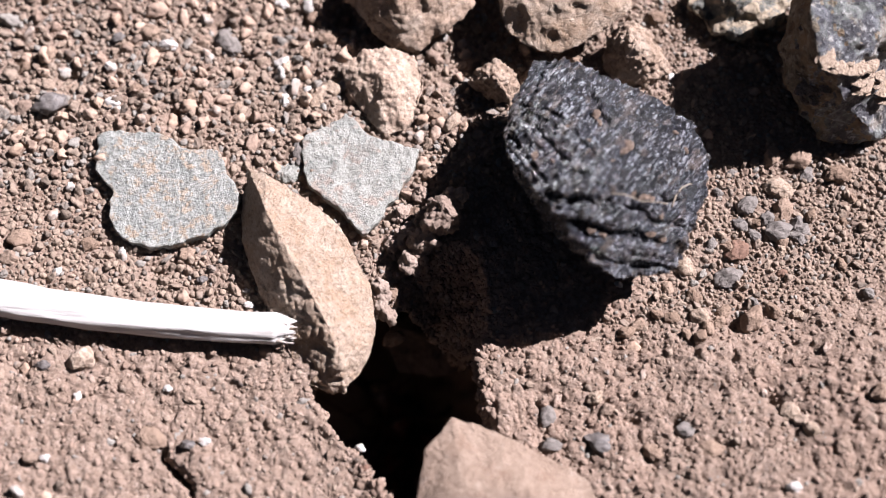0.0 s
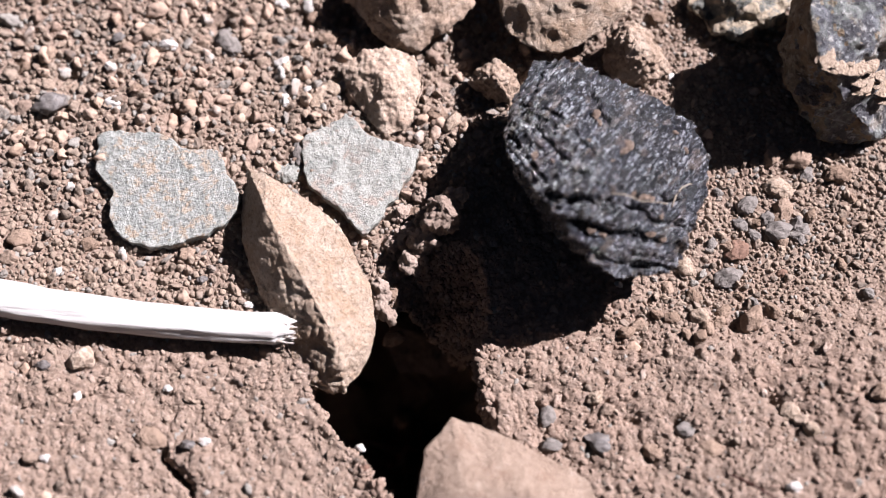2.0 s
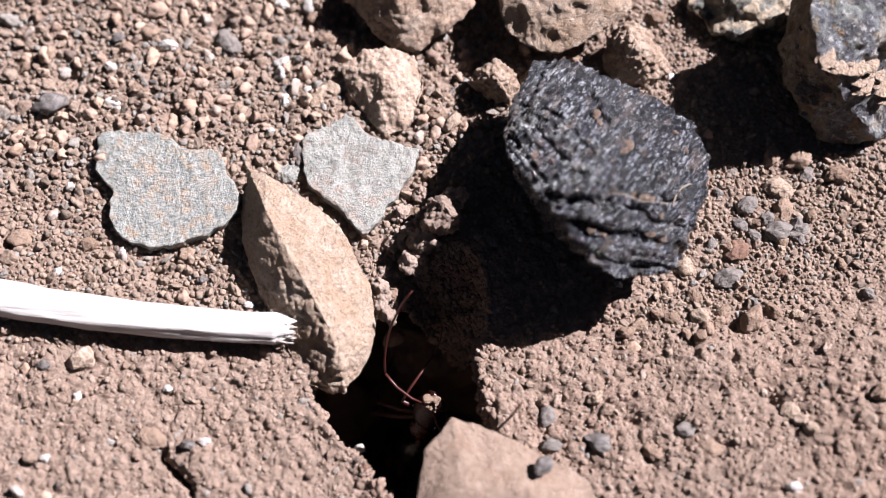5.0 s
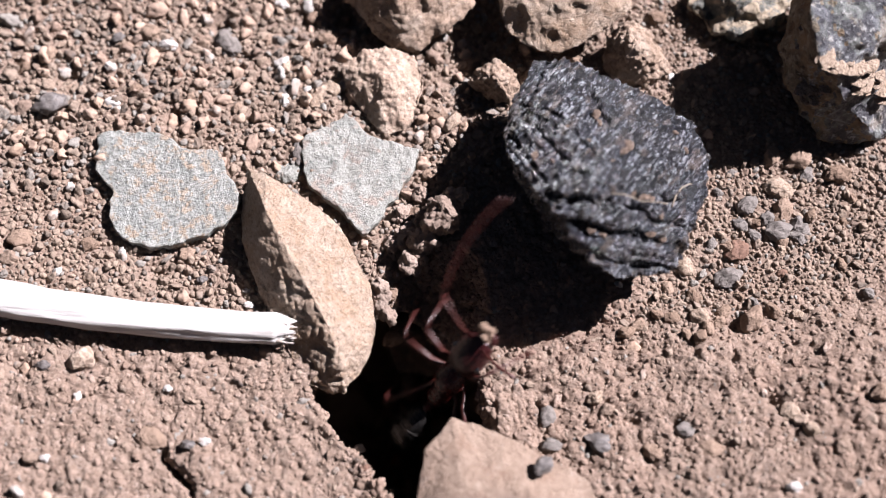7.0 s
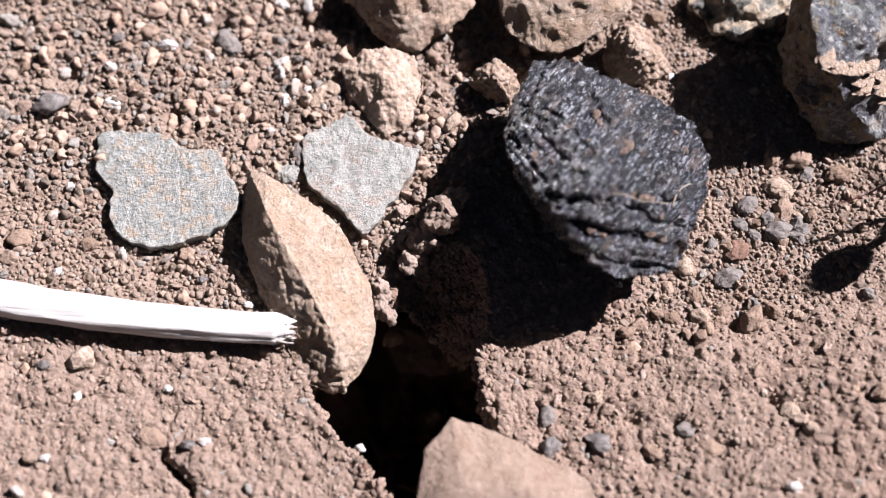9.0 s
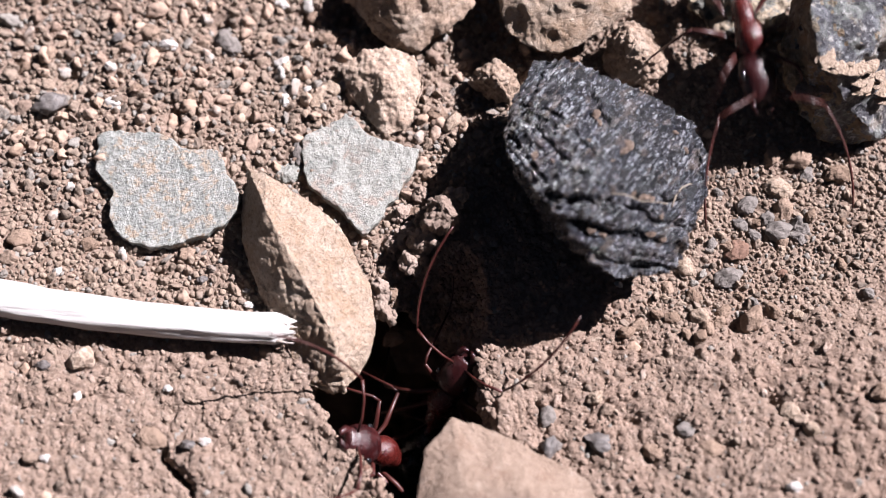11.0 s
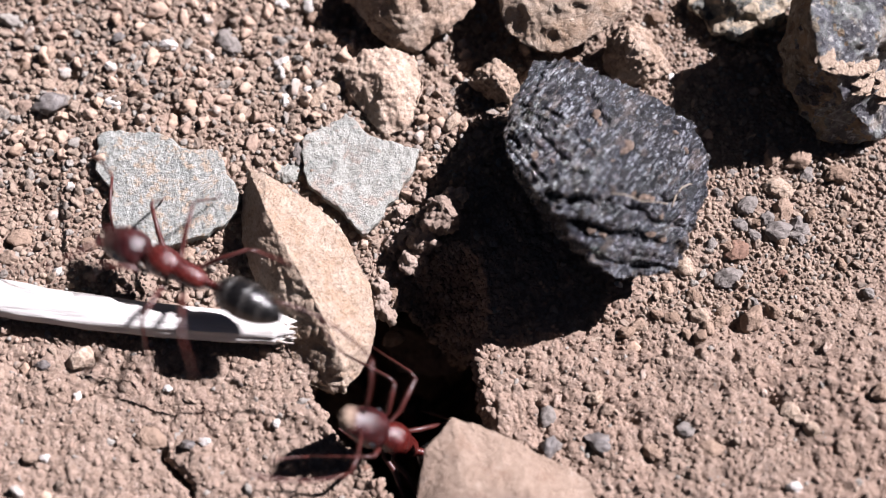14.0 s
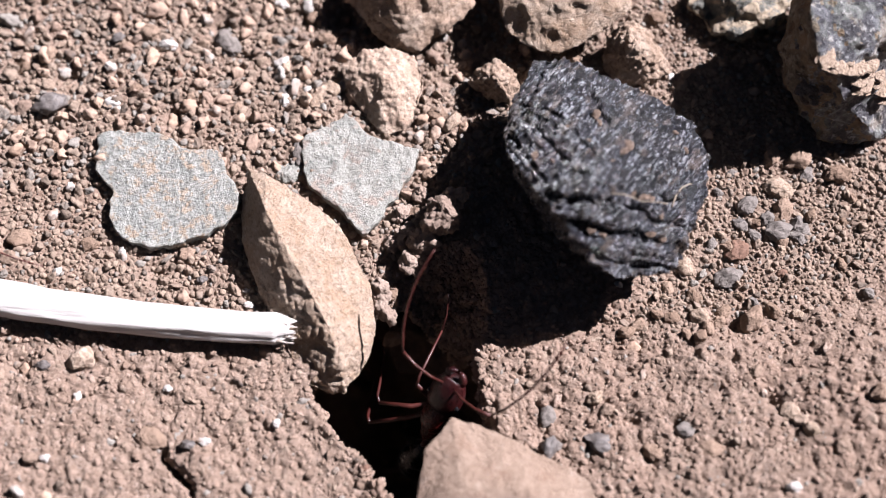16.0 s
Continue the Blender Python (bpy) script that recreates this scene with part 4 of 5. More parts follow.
def grit():
    rng = np.random.default_rng(5)
    # throw grains, the large ones first, where there is room
    cell, taken, spots = 0.7, {}, []
    for lo, hi, tries, fine, share in ((0.30, 0.42, 700, 0.25, 0.30), (0.22, 0.32, 4200, 0.6, 0.35), (0.15, 0.22, 30000, 1.0, 0.6), (0.10, 0.15, 90000, 1.0, 0.6), (0.065, 0.10, 110000, 0.9, 0.4)):
        X, Y = rng.uniform(-26, 26, tries), rng.uniform(-15, 17.5, tries)
        G, U, Rr = gravelly(X, Y), rng.random(tries), rng.uniform(lo, hi, tries) * (1 + 0.36 * step(1, 8, Y) * step(6, -4, X) - 0.12 * step(2, 10, X))
        H, M = height(X, Y, False), inside_distance(X, Y, MOUTH)
        for x, y, g, u, r, h, m in zip(X.tolist(), Y.tolist(), G.tolist(), U.tolist(), Rr.tolist(), H.tolist(), M.tolist()):
            if u > share + (fine - share) * g or h < -13 or m > 1.3:
                continue
            i, j = int(x // cell), int(y // cell)
            close = False
            for a in (i - 1, i, i + 1):
                for b in (j - 1, j, j + 1):
                    for (x2, y2, r2) in taken.get((a, b), ()):
                        if (x - x2) ** 2 + (y - y2) ** 2 < (0.74 * (r + r2)) ** 2:
                            close = True
                            break
            if close:
                continue
            taken.setdefault((i, j), []).append((x, y, r))
            spots.append((x, y, r, g))
    # the bank of the pit is thick with crumbs
    X, Y, Rr = rng.uniform(-7, 4, 9000), rng.uniform(-14, 1.5, 9000), rng.uniform(0.08, 0.26, 9000)
    rim, mouth = inside_distance(X, Y, RIM), inside_distance(X, Y, MOUTH)
    ok = (rim > -0.15) & (mouth < 1.2) & (height(X, Y, False) > -14)
    bank = np.stack([X, Y, Rr, 0.2 + 0 * X], -1)[ok]
    spots = np.array(spots)
    # the largest grains in the middle are pebbles of their own
    view = (inside_distance(spots[:, 0], spots[:, 1], RIM) < -0.3) & (np.abs(spots[:, 0]) < 22) & (spots[:, 1] > -12) & (spots[:, 1] < 14)
    order = np.argsort(-spots[:, 2] * view)[:150]
    forms, tris = grain_forms(3, rng)
    meshes = [mesh_of("pebble", p * MM, tris, PEBBLE) for p in forms]
    zs = height(spots[order, 0], spots[order, 1])
    for k, (x, y, r, g) in enumerate(spots[order].tolist()):
        ob = new("pebble", meshes[k % len(meshes)])
        ob.matrix_basis = at(x, y, float(zs[k]) + r * (-0.4 + 0.45 * g), 40 * k % 360, 77 * k % 360, 131 * k % 360) @ Matrix.Scale(r, 4)
        tagged(ob, "small brown pebble bedded among the grit", "pebble", "loose pebbles")
    keep = np.ones(len(spots), bool)
    keep[order] = False
    spots = spots[keep]
    big = spots[:, 2] > 0.098
    coarse = spots[:, 2] > 0.22
    earthy = rng.random(len(spots)) > 0.28 + 0.72 * np.clip(1.6 * spots[:, 3] - 0.3, 0, 1)
    for chosen, level, name, label, material in (
            (bank, 2, "bank_crumbs", "dark brown crumbs clinging to the bank of the nest", CRUMB),
            (spots[coarse & ~earthy], 3, "coarse_grit", "coarse tan and brown grains among the grit", GRAIN),
            (spots[coarse & earthy], 3, "coarse_crumbs", "coarse pinkish brown crumbs of caked soil", CRUMB),
            (spots[big & ~coarse & ~earthy], 2, "grit", "loose brown, tan and grey grit covering the soil", GRAIN),
            (spots[big & ~coarse & earthy], 2, "soil_crumbs", "packed pinkish brown crumbs of dry soil", CRUMB),
            (spots[~big], 1, "fine_crumbs", "fine brown crumbs of soil between the grit", CRUMB)):
        forms, tris = grain_forms(level, rng)
        n, m = len(chosen), len(forms[0])
        Z = height(chosen[:, 0], chosen[:, 1]) + chosen[:, 2] * (-0.4 + 0.45 * chosen[:, 3])
        V = np.empty((n, m, 3))
        q = rng.normal(size=(n, 4))
        q /= np.linalg.norm(q, axis=1)[:, None]
        w, a, b, c = q.T
        Rm = np.stack([1 - 2 * (b * b + c * c), 2 * (a * b - c * w), 2 * (a * c + b * w), 2 * (a * b + c * w), 1 - 2 * (a * a + c * c), 2 * (b * c - a * w),
                       2 * (a * c - b * w), 2 * (b * c + a * w), 1 - 2 * (a * a + b * b)], -1).reshape(n, 3, 3)
        which = rng.integers(0, len(forms), n)
        for k in range(len(forms)):
            s = which == k
            V[s] = np.einsum("nij,vj->nvi", Rm[s], forms[k]) * chosen[s, 2][:, None, None]
        PX, PY = burrowed(chosen[:, 0], chosen[:, 1], Z)
        V += np.stack([PX, PY, Z], -1)[:, None, :]
        F = (tris[None] + (np.arange(n) * m)[:, None, None]).reshape(-1, 3)
        me = bpy.data.meshes.new(name)
        me.vertices.add(n * m)
        me.vertices.foreach_set("co", (V * MM).ravel())
        me.loops.add(F.size)
        me.loops.foreach_set("vertex_index", F.ravel().astype(np.int32))
        me.polygons.add(len(F))
        me.polygons.foreach_set("loop_start", np.arange(0, F.size, 3))
        me.update(calc_edges=True)
        me.materials.append(material)
        me.shade_smooth()
        tagged(new(name, me), label, "grit", kind="stuff")


grit()


def crumbly(x, y, z, rx, ry, rz, seed, label):
    rng = random.Random(seed)
    corners = []
    for _ in range(26):
        d = Vector((rng.gauss(0, 1), rng.gauss(0, 1), rng.gauss(0, 1))).normalized()
        k = rng.uniform(0.8, 1.1)
        corners.append((x + d.x * rx * k, y + d.y * ry * k, z + d.z * rz * k))
    rock("clod", corners, CLOD, label, "clod", edge=0.07, soft=1, lumps=((0.9, 0.25), (0.12, 0.03)), seed=seed, shape=crumbs(0.42, 0.34), group="crumbling clods")


for k, (x, y, z, rx, ry, rz) in enumerate([(*(-0.22, 1.05, 1.60), 1.05, 1.2, 1.6), (*(-0.98, 0.05, 0.90), 0.85, 0.6, 1.2), (*(-1.63, -0.95, 0.30), 0.6, 0.55, 1.0), (*(-3.04, -2.25, -0.10), 0.6, 0.9, 0.8), (*(-2.60, -3.32, -0.30), 0.5, 0.5, 0.8), (*(0.60, 2.21, 1.20), 0.55, 0.55, 1.2),
                                          (*(-1.17, 2.77, 0.20), 0.5, 0.45, 0.5), (*(-2.31, 0.03, 0.00), 0.5, 0.7, 0.6),
                                          (*(-0.55, 1.55, 0.60), 1.0, 0.9, 1.1), (*(-1.75, 0.45, 0.30), 0.75, 0.7, 0.9), (*(-1.95, 1.75, 0.10), 0.6, 0.55, 0.6), (*(-1.20, -0.35, 0.20), 0.6, 0.5, 0.8)]):
    crumbly(x, y, z, rx, ry, rz, 60 + k, "crumbling clod of brown earth on the pit's lip")


# ---- ants ----
def lathe(rings, seg=20):
    """A closed body along x. rings: x, half width, half height, middle height."""
    V, F = [], []
    for x, w, h, c in rings:
        for s in range(seg):
            a = 2 * math.pi * s / seg
            V.append((x * MM, w * math.cos(a) * MM, (c + h * math.sin(a)) * MM))
    for i in range(len(rings) - 1):
        for s in range(seg):
            F.append((i * seg + s, (i + 1) * seg + s, (i + 1) * seg + (s + 1) % seg, i * seg + (s + 1) % seg))
    F.append(tuple(range(seg)))
    F.append(tuple(range((len(rings) - 1) * seg, len(rings) * seg))[::-1])
    return V, F


def smooth_rings(keys, n=22):
    """Rings between key rings (x, width, height, middle), rounded off."""
    k = np.array(keys, float)
    t = np.linspace(0, len(k) - 1, n)
    out = []
    for u in t:
        i = min(int(u), len(k) - 2)
        f = u - i
        p0, p1, p2, p3 = k[max(i - 1, 0)], k[i], k[i + 1], k[min(i + 2, len(k) - 1)]
        r = 0.5 * (2 * p1 + (p2 - p0) * f + (2 * p0 - 5 * p1 + 4 * p2 - p3) * f * f + (3 * p1 - p0 - 3 * p2 + p3) * f ** 3)
        out.append((r[0], max(r[1], 0.01), max(r[2], 0.01), r[3]))
    return out


def joined(*pieces):
    V, F = [], []
    for v, f in pieces:
        k = len(V)
        V += list(v)
        F += [tuple(i + k for i in q) for q in f]
    return V, F


STAND = 2.7     # height of the body's middle over the ground
HIPS = {"front": (1.05, 0.42, 38, 0.92), "middle": (0.35, 0.50, 92, 1.0), "hind": (-0.45, 0.45, 138, 1.22)}


def build_ant():
    ant = new("ant")
    ant.empty_display_size = 0.002
    head_v, head_f = lathe(smooth_rings([(1.70, 0.32, 0.28, -0.05), (1.88, 0.70, 0.52, 0.0), (2.45, 0.89, 0.74, 0.0), (3.1, 0.87, 0.68, -0.08), (3.65, 0.72, 0.50, -0.18), (4.05, 0.46, 0.28, -0.25)]))
    head = part("head", mesh_of("head", head_v, head_f, RED), ant, "glossy dark red head")
    for side in (1, -1):
        v, f = lathe(smooth_rings([(-0.2, 0.02, 0.02, 0), (-0.1, 0.13, 0.10, 0), (0.1, 0.13, 0.10, 0), (0.2, 0.02, 0.02, 0)], 9), 10)
        eye = part("eye", mesh_of("eye", v, f, EYEM), head, "black compound eye")
        eye.location = (2.75 * MM, side * 0.79 * MM, 0.30 * MM)
        v, f = tube([(3.85, side * 0.40, -0.25), (4.15, side * 0.42, -0.32), (4.42, side * 0.26, -0.36), (4.52, side * 0.06, -0.36)], [0.2, 0.2, 0.15, 0.05])
        part("mandible", mesh_of("mandible", v, f, RED), head)
        scape = tube([(3.75, side * 0.35, 0.15), (4.1, side * 0.9, 0.5), (4.5, side * 1.7, 0.75), (4.9, side * 2.5, 0.8)], [0.06, 0.065, 0.07, 0.08], 7)
        pts = [(4.9 + 0.42 * k, side * (2.5 + 0.23 * k - 0.012 * k * k), 0.8 - 0.13 * k - 0.008 * k * k) for k in range(12)]
        whip = tube(pts, [0.065 if k % 2 else 0.053 for k in range(11)] + [0.03], 7)
        part("antenna", mesh_of("antenna", *joined(scape, whip), LEGS), head, "long elbowed antenna")
    v, f = lathe(smooth_rings([(1.85, 0.22, 0.2, -0.05), (1.6, 0.44, 0.44, 0.0), (1.0, 0.74, 0.70, 0.15), (0.35, 0.68, 0.68, 0.15), (0.0, 0.54, 0.54, 0.02), (-0.5, 0.56, 0.56, -0.02), (-1.2, 0.47, 0.48, -0.10), (-1.55, 0.22, 0.24, -0.2)], 30))
    part("thorax", mesh_of("thorax", v, f, THORAX), ant, "glossy red thorax")
    v, f = lathe(smooth_rings([(-1.45, 0.14, 0.14, -0.25), (-1.7, 0.18, 0.3, -0.1), (-1.9, 0.2, 0.42, 0.0), (-2.1, 0.14, 0.2, -0.1), (-2.3, 0.12, 0.14, 0.0)], 14), 14)
    part("petiole", mesh_of("petiole", v, f, THORAX), ant)
    rings = smooth_rings([(-2.1, 0.10, 0.10, 0.05), (-2.3, 0.42, 0.40, 0.12), (-2.85, 0.76, 0.78, 0.22), (-3.7, 0.91, 0.91, 0.25), (-4.55, 0.78, 0.76, 0.15), (-5.2, 0.46, 0.44, 0.0), (-5.5, 0.2, 0.18, -0.08), (-5.6, 0.04, 0.04, -0.1)], 70)
    edges = (-3.1, -4.0, -4.75, -5.25)
    stepped = []
    for x, w, h, c in rings:
        cut = max([max(0, 1 - abs(x + 0.09 - e) / 0.11) for e in edges])
        k = 1 - 0.055 * cut
        stepped.append((x, w * k, h * k, c))
    v, f = lathe(stepped, 28)
    gaster = part("gaster", mesh_of("gaster", v, f, BLACK), ant, "shiny black banded gaster")
    for e in edges[:3]:
        x, w, h, c = min(rings, key=lambda r: abs(r[0] - e))
        v, f = lathe([(x + 0.08, w * 0.99, h * 0.99, c), (x + 0.02, w * 1.006, h * 1.006, c), (x - 0.03, w * 1.004, h * 1.004, c), (x - 0.06, w * 0.96, h * 0.96, c)], 28)
        part("seam", mesh_of("seam", v, f, BAND), gaster, "greyish rim of a gaster segment")
    rng, hairs = random.Random(8), []
    for e in (*edges, -5.45):
        x, w, h, c = min(rings, key=lambda r: abs(r[0] - e))
        for _ in range(11):
            a = rng.uniform(0.1, 3.04)
            p = Vector((x, w * math.cos(a), c + h * math.sin(a)))
            d = Vector((-0.75, math.cos(a), math.sin(a))).normalized()
            n = rng.uniform(0.15, 0.30)
            hairs.append(tube([p - d * 0.03, p + d * n * 0.6, p + d * n + Vector((-0.05, 0, 0))], [0.009, 0.007, 0.003], 4))
    part("bristles", mesh_of("bristles", *joined(*hairs), BAND), gaster, "short stiff bristles")
    for where, (hx, hy, yaw, s) in HIPS.items():
        for side in (1, -1):
            low = -(STAND - 0.4)
            femur = tube([(0, 0, 0), (0.3 * s, 0, -0.12), (0.9 * s, 0, 0.45), (2.4 * s, 0, 1.15 * s)], [0.17, 0.12, 0.135, 0.085], 10)
            leg = part("leg", mesh_of("leg", *femur, LEGS), ant, "long thin dark red leg")
            tibia = tube([(2.36 * s, 0, 1.16 * s), (2.7 * s, 0, 0.85 * s), (3.9 * s, 0, low * 0.62)], [0.075, 0.08, 0.05], 8)
            part("tibia", mesh_of("tibia", *tibia, LEGS), leg)
            tarsus = tube([(3.88 * s, 0, low * 0.61), (4.5 * s, 0, low * 0.85), (5.2 * s, 0, low * 0.97), (5.6 * s, 0, low)], [0.046, 0.035, 0.03, 0.022], 7)
            part("tarsus", mesh_of("tarsus", *tarsus, LEGS), leg)
            leg.matrix_basis = at(hx, side * hy, -0.4, 0, 0, side * yaw)
    return tagged(ant, "red and black ant with long thin legs", "ant", "ants of the nest")


ant_one = build_ant()
ants = [ant_one] + [copy_thing(ant_one, at(40 + 12 * k, -40, STAND)) for k in range(4)]
seed_ = pebble("pebble", 5.33, -13.41, 0.85, 0.6, 10, DARK, "dark seed-like pebble kicked onto the flat stone", 901, lift=0.4)


tossed = pebble("pebble", -7.68, -8.64, 0.5, 0.9, 0, WHITE, "white quartz pebble thrown out of the nest", 902)

pellets = [rock("earth_pellet", [(0.5, 0, 0), (-0.45, 0.1, 0), (0.1, 0.42, 0.1), (-0.1, -0.45, 0), (0, 0.1, 0.42), (0.1, -0.1, -0.4), (0.35, 0.3, 0.25), (-0.3, -0.3, 0.25)], EARTHEN, "crumbly pellet of brown earth carried in an ant's jaws", "earth pellet", edge=0.09, soft=1,
                lumps=((0.5, 0.35), (0.22, 0.22)), seed=950 + k) for k in range(2)]
for p in pellets:
    tagged(p, category="earth pellet", group="earth pellets")


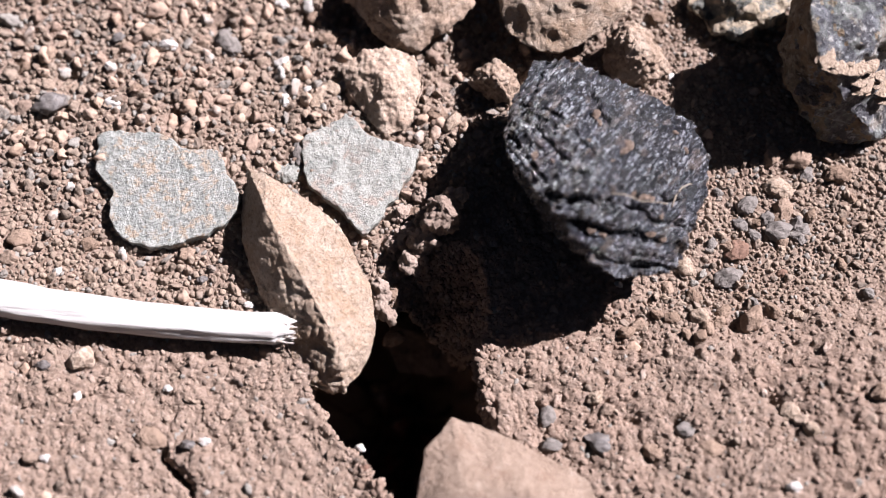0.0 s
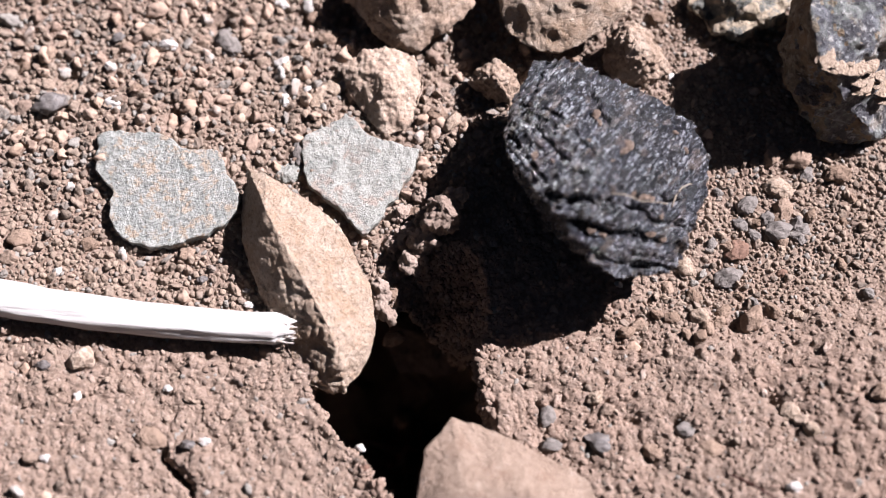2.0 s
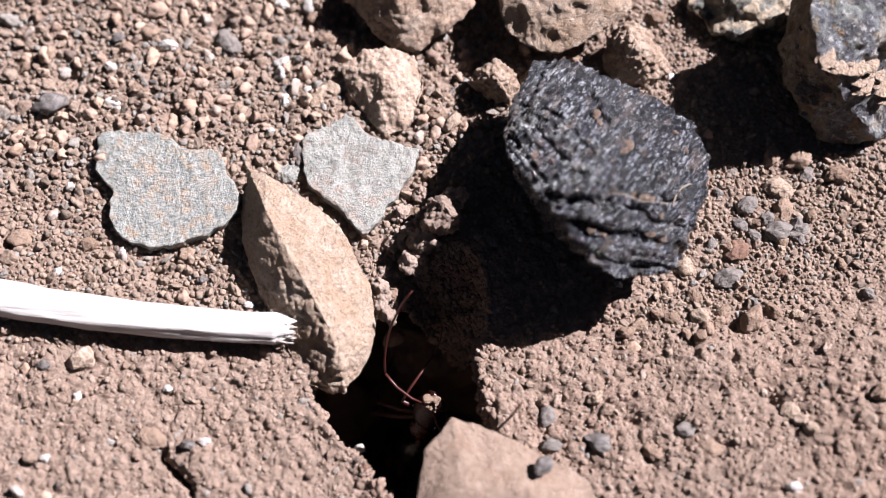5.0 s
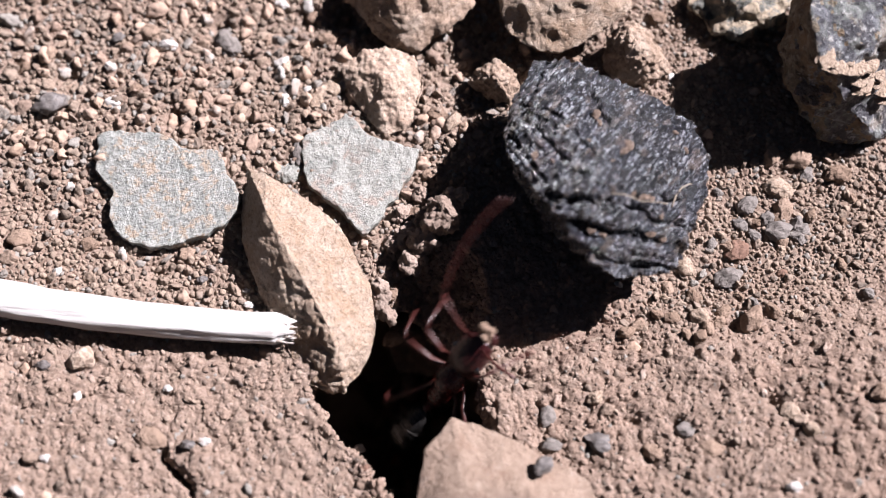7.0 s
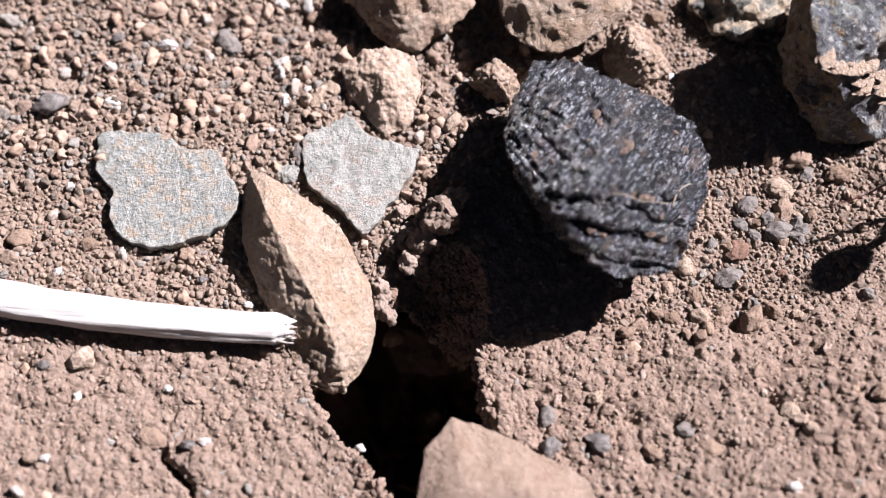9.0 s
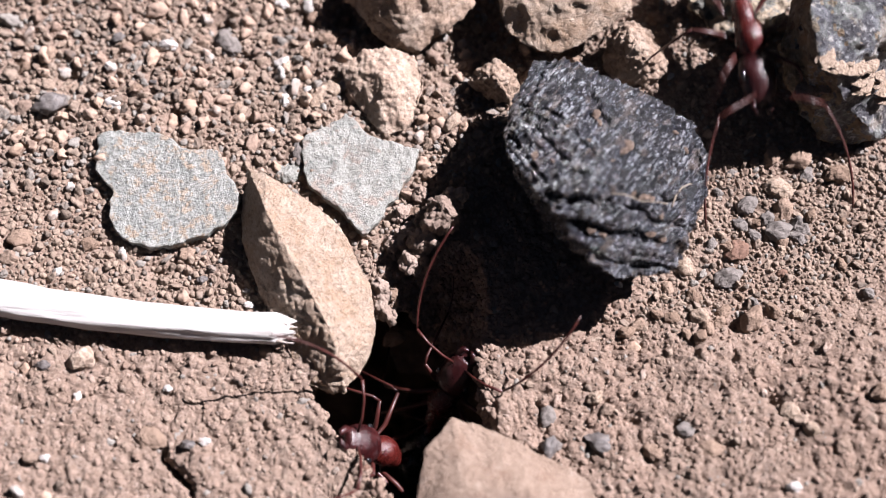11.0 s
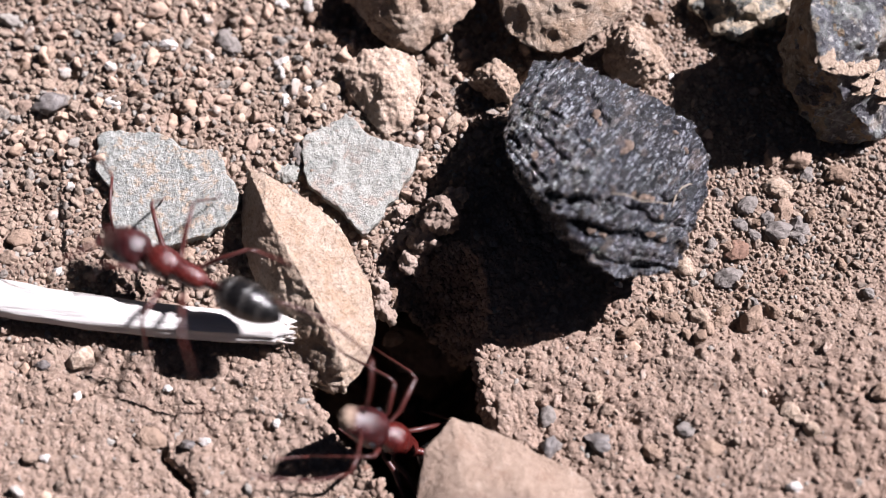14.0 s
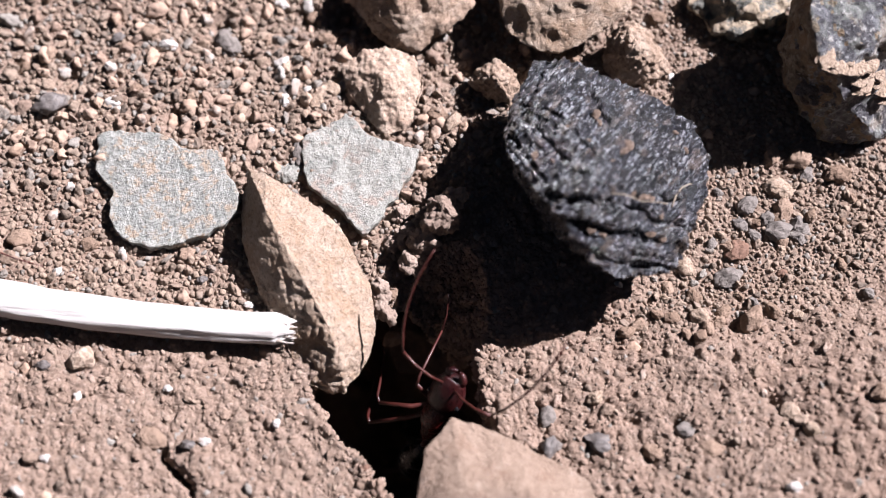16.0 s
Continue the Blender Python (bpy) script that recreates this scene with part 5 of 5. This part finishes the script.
def motions():
    walks = [
        # comes in over the flat stone, goes down the hole, comes up again at the end
        [(0, at(23.94, -22.80, 2.70, 0, -0, 153)), (2.0, at(18.50, -19.34, 2.70, 0, -0, 146)), (2.3, at(12.57, -13.55, 2.84, 0, 1, 146)), (2.4, at(10.50, -11.63, 3.20, 0, -0, 140)), (2.5, at(7.75, -9.38, 3.49, 0, 2, 143)), (2.6, at(2.60, -7.54, 3.23, 0, 13, 156)), (2.7, at(0.58, -7.28, 1.71, 0, 27, -180)),
         (2.8, at(0.31, -7.61, 1.35, 0, 30, 179)), (2.9, at(-0.47, -7.92, 0.53, 0, 37, -176)), (3.0, at(-1.72, -7.92, -0.78, 0, 42, -179)), (3.1, at(-2.00, -7.93, -1.29, 0, 50, -179)), (3.2, at(-2.15, -8.15, -2.24, 0, 61, -176)), (3.3, at(-2.38, -8.28, -3.30, 0, 76, -160)),
         (3.4, at(-2.11, -8.42, -4.21, 0, 82, -153)), (3.6, at(-0.77, -8.25, -6.86, 0, 86, 79)), (3.8, at(-0.50, -7.35, -11.30, 0, 82, 83)), (4.0, at(-0.56, -5.95, -18.30, 0, 76, 85)), (8.0, at(-1.04, -4.94, -17.80, 0, -65, 122)), (15.2, at(-0.97, -6.16, -13.70, 0, -81, 155)), (15.4, at(-0.59, -7.46, -6.70, 0, -82, 35)), (15.7, at(-0.53, -7.75, -5.21, 0, -77, 55)), (16.0, at(-0.45, -7.82, -3.54, 0, -69, 53))],
        # waits under the rim, comes out and leaves uphill
        [(0, at(-2.44, -5.36, -18.35, 0, -59, 123)), (2.2, at(-1.85, -6.07, -16.70, 0, -85, 160)), (3.9, at(-1.29, -6.11, -14.70, 0, -82, 106)), (4.1, at(-0.98, -7.35, -6.20, 0, -81, 67)), (4.2, at(-1.02, -7.41, -6.20, 0, -82, 69)), (5.2, at(-0.91, -7.49, -6.81, 0, -83, 41)), (6.3, at(-1.27, -7.98, -5.14, 0, -75, 110)), (6.5, at(-0.92, -7.65, -4.03, 0, -72, 94)), (6.7, at(-0.76, -7.31, -3.14, 0, -73, 85)), (6.9, at(-0.07, -6.84, -2.25, 0, -67, 58)),
         (7.0, at(0.10, -6.53, -1.24, 0, -58, 39)), (7.1, at(0.28, -6.42, -0.46, 0, -49, 8)), (7.3, at(1.70, -6.53, 0.04, 0, -43, 8)), (7.5, at(3.48, -6.81, 0.98, 0, -37, -1)), (7.7, at(4.91, -6.35, 2.08, 0, -17, -4)), (7.9, at(6.53, -6.50, 3.18, 0, 4, -1)), (8.0, at(7.82, -5.96, 3.11, 0, -2, 8)), (8.1, at(9.49, -5.56, 3.29, 0, 2, 11)), (8.3, at(11.21, -5.20, 3.47, 0, 5, 16)), (8.5, at(14.41, -3.98, 3.47, 0, 5, 28)),
         (8.7, at(17.83, -1.34, 3.47, 0, 5, 33)), (8.9, at(23.16, 1.50, 3.47, 0, 6, 36)), (9.1, at(27.98, 4.20, 3.18, 0, 4, 36)), (11, at(51.34, 10.62, 3.09, 0, 2, 31)), (16, at(57.86, 12.73, 2.79, 0, 2, 30))],
        # sits under the near rim, climbs out over the wedge stone and leaves along the twig
        [(0, at(-2.77, -7.01, -18.80, 0, -51, -105)), (8.0, at(-2.51, -7.45, -16.25, 0, -55, -109)), (10.2, at(-2.41, -8.54, -8.25, 0, -62, -136)), (11.3, at(-2.83, -9.38, -3.14, 0, -70, 165)), (11.5, at(-2.83, -9.29, -3.08, 0, -70, 160)), (12.0, at(-2.90, -8.78, -2.54, 0, -62, 154)), (12.5, at(-2.96, -8.18, -1.65, 0, -53, 154)), (12.6, at(-2.90, -8.27, -1.65, 0, -54, 156)), (12.8, at(-2.98, -8.21, -1.25, 0, -57, 147)),
         (12.9, at(-3.53, -7.51, -0.90, 0, -64, 124)), (13.0, at(-4.06, -6.75, -0.01, 0, -60, 126)), (13.1, at(-4.36, -6.35, 0.86, 0, -54, 131)), (13.2, at(-4.43, -5.74, 1.31, 0, -47, 137)), (13.3, at(-5.27, -5.26, 1.69, 0, -39, 147)), (13.4, at(-5.68, -5.24, 1.96, 0, -30, 154)), (13.5, at(-6.61, -5.07, 1.74, 0, -28, 166)), (13.6, at(-7.67, -5.09, 2.08, 0, -17, 171)),
         (13.8, at(-9.48, -4.22, 3.18, 0, 4, 178)), (14.0, at(-12.16, -2.08, 3.11, 0, 6, 153)), (14.2, at(-14.48, -0.08, 3.00, 0, 7, 135)), (14.4, at(-16.44, 0.76, 3.27, 0, 5, 155)), (14.5, at(-17.12, 0.09, 3.18, 0, 3, 173)), (14.6, at(-17.43, 0.03, 3.18, 0, 3, 177)), (14.8, at(-18.72, -0.04, 3.18, 0, 3, -175)), (15.0, at(-20.33, 0.25, 3.18, 0, 3, -176)), (15.2, at(-21.60, 0.15, 3.18, 0, 4, -167)), (15.4, at(-22.29, 0.68, 3.18, 0, 4, -167)), (15.6, at(-22.93, 0.78, 3.18, 0, 4, -168)), (16.0, at(-26.32, 0.74, 3.18, 0, 4, -166))],
        # sits beside it, goes back for a pellet, then leaves along the near side
        [(0, at(-0.79, -5.33, -19.35, 0, -44, -62)), (8.2, at(-1.13, -5.96, -17.25, 0, -80, 28)), (10.2, at(-0.24, -6.87, -9.25, 0, -71, 57)), (11.3, at(-0.18, -6.95, -3.80, 0, -61, 51)), (11.5, at(-0.27, -7.34, -4.14, 0, -66, 48)), (11.7, at(-0.33, -7.24, -4.14, 0, -65, 53)), (12.0, at(-1.17, -7.60, -4.70, 0, -76, 81)), (12.5, at(-0.82, -7.58, -4.41, 0, -72, 62)), (12.6, at(-0.84, -7.74, -4.81, 0, -76, 56)), (12.8, at(-1.01, -7.40, -8.70, 0, -82, 35)), (13.1, at(-1.46, -6.67, -15.70, 0, -73, -86)), (13.3, at(-1.88, -8.63, -11.25, 0, -61, -120)),
         (13.4, at(-1.86, -9.33, -5.97, 0, -64, -111)), (13.5, at(-1.90, -9.94, -4.25, 0, -82, 177)), (13.6, at(-1.90, -9.71, -3.25, 0, -77, 107)), (13.7, at(-1.84, -9.23, -2.14, 0, -68, 89)), (13.8, at(-1.79, -9.16, -1.74, 0, -72, 108)), (14.0, at(-2.02, -9.33, -0.63, 0, -63, 171)), (14.2, at(-6.28, -8.86, 2.68, 0, -17, 177)), (14.4, at(-10.79, -8.30, 3.67, 0, 5, 163)), (14.5, at(-14.34, -7.87, 3.58, 0, 3, 165)), (14.6, at(-15.64, -7.69, 3.38, 0, 3, 165)), (14.8, at(-21.50, -6.89, 3.18, 0, 3, 171)), (15.0, at(-29.46, -5.75, 3.09, 0, 2, 173)), (16, at(-39.96, -4.64, 2.89, 0, 2, 173))],
        # comes down past the charcoal and goes in head first
        [(0, at(41.15, 43.18, 2.89, 0, 1, -110)), (9.2, at(21.17, 30.99, 2.89, 0, 1, -102)), (10.6, at(15.15, 19.69, 3.69, 0, 1, -88)), (11.0, at(14.77, 10.32, 3.58, 0, 3, -82)), (11.3, at(14.23, 2.41, 3.36, 0, 7, -81)), (11.4, at(13.64, -1.18, 3.36, 0, 7, -99)), (11.5, at(12.43, -4.88, 3.36, 0, 7, -118)), (11.6, at(10.63, -5.17, 3.36, 0, 6, -141)), (11.7, at(9.46, -5.81, 3.16, 0, 7, -165)), (11.8, at(9.02, -5.21, 2.94, 0, 10, -178)), (11.9, at(6.26, -5.24, 2.50, 0, 16, -178)),
         (12.0, at(4.19, -5.41, 1.57, 0, 21, 179)), (12.1, at(3.35, -4.57, 1.08, 0, 20, 174)), (12.2, at(3.17, -4.06, 0.97, 0, 20, 174)), (12.3, at(2.62, -4.19, 0.62, 0, 20, 177)), (12.4, at(2.20, -3.99, 0.26, 0, 24, -175)), (12.5, at(2.51, -4.06, -0.05, 0, 25, -176)), (12.6, at(3.04, -4.30, -0.16, 0, 27, -179)), (12.8, at(1.24, -4.29, 0.35, 0, 29, -164)), (12.9, at(-0.14, -3.87, -0.41, 0, 35, -150)), (13.0, at(-0.21, -3.89, -1.01, 0, 41, -145)), (13.1, at(-0.83, -3.99, -2.71, 0, 53, -143)), (13.2, at(-1.43, -4.03, -4.35, 0, 64, -134)), (13.3, at(-1.88, -4.32, -7.57, 0, 81, -133)), (13.4, at(-1.85, -4.48, -12.30, 0, 84, 171)), (13.7, at(-1.50, -5.30, -17.30, 0, 79, -95)), (16, at(-0.94, -5.96, -18.75, 0, 79, -5))],
    ]
    # pellets held in the jaws
    grip = at(4.6, 0, -0.45, 0, 0, 30)
    walk(pellets[0], [(t, m @ grip) for t, m in walks[1]])
    out = [(t, m @ grip) for t, m in walks[3] if t >= 13.3]
    walk(pellets[1], [(0, out[0][1]), (13.2, out[0][1])] + out)
    for ant, rows in zip(ants, walks):
        walk(ant, rows)
        legs = [o for o in ant.children if o.name.split(".")[0] == "leg"]
        # tripod gait: the legs swing while the ant walks and rest while it stands
        phase, last, gait = 0.0, None, []
        stamps = sorted({round(i / 15, 4) for i in range(0, 241)})
        spots = [(t, m.translation / MM) for t, m in rows]
        for t in stamps:
            j = max(i for i in range(len(spots)) if spots[i][0] <= t + 1e-6)
            j2 = min(j + 1, len(spots) - 1)
            u = 0 if j2 == j else (t - spots[j][0]) / (spots[j2][0] - spots[j][0])
            p = spots[j][1].lerp(spots[j2][1], u)
            if last is not None:
                phase += min((p - last).length * 0.62, 1.45)
            last = p
            gait.append((t, phase))
        slim = [g for i, g in enumerate(gait) if i in (0, len(gait) - 1) or gait[i - 1][1] != g[1] or gait[i + 1][1] != g[1]]
        for n, leg in enumerate(legs):
            hx, hy, yaw, s = list(HIPS.values())[n // 2]
            side = 1 if n % 2 == 0 else -1
            shift = 0 if (n // 2 + n % 2) % 2 == 0 else math.pi
            walk(leg, [(t, at(hx, side * hy, -0.4, -side * 5 * max(0, math.cos(ph + shift)), 0, side * (yaw - 17 * math.sin(ph + shift)))) for t, ph in slim])
    walk(tossed, [(0, at(-4.2, -8.6, -6.0)), (13.05, at(-4.2, -8.6, -6.0)), (13.2, at(-5.6, -8.5, 0.6, 0, 60, 0)), (13.35, at(-7.68, -8.64, 0.2, 0, 110, 20)), (16, at(-7.68, -8.64, 0.2, 0, 110, 20))])
    walk(seed_, [(0, at(*(5.40, -13.33, 0.90))), (2.5, at(*(5.40, -13.33, 0.90))), (2.7, at(*(4.45, -10.85, 1.75), 0, 0, 40)), (7.9, at(*(4.45, -10.85, 1.75), 0, 0, 40)), (8.2, at(*(4.89, -9.83, 0.70), 20, 0, 70)), (16, at(*(4.89, -9.83, 0.70), 20, 0, 70))])


motions()
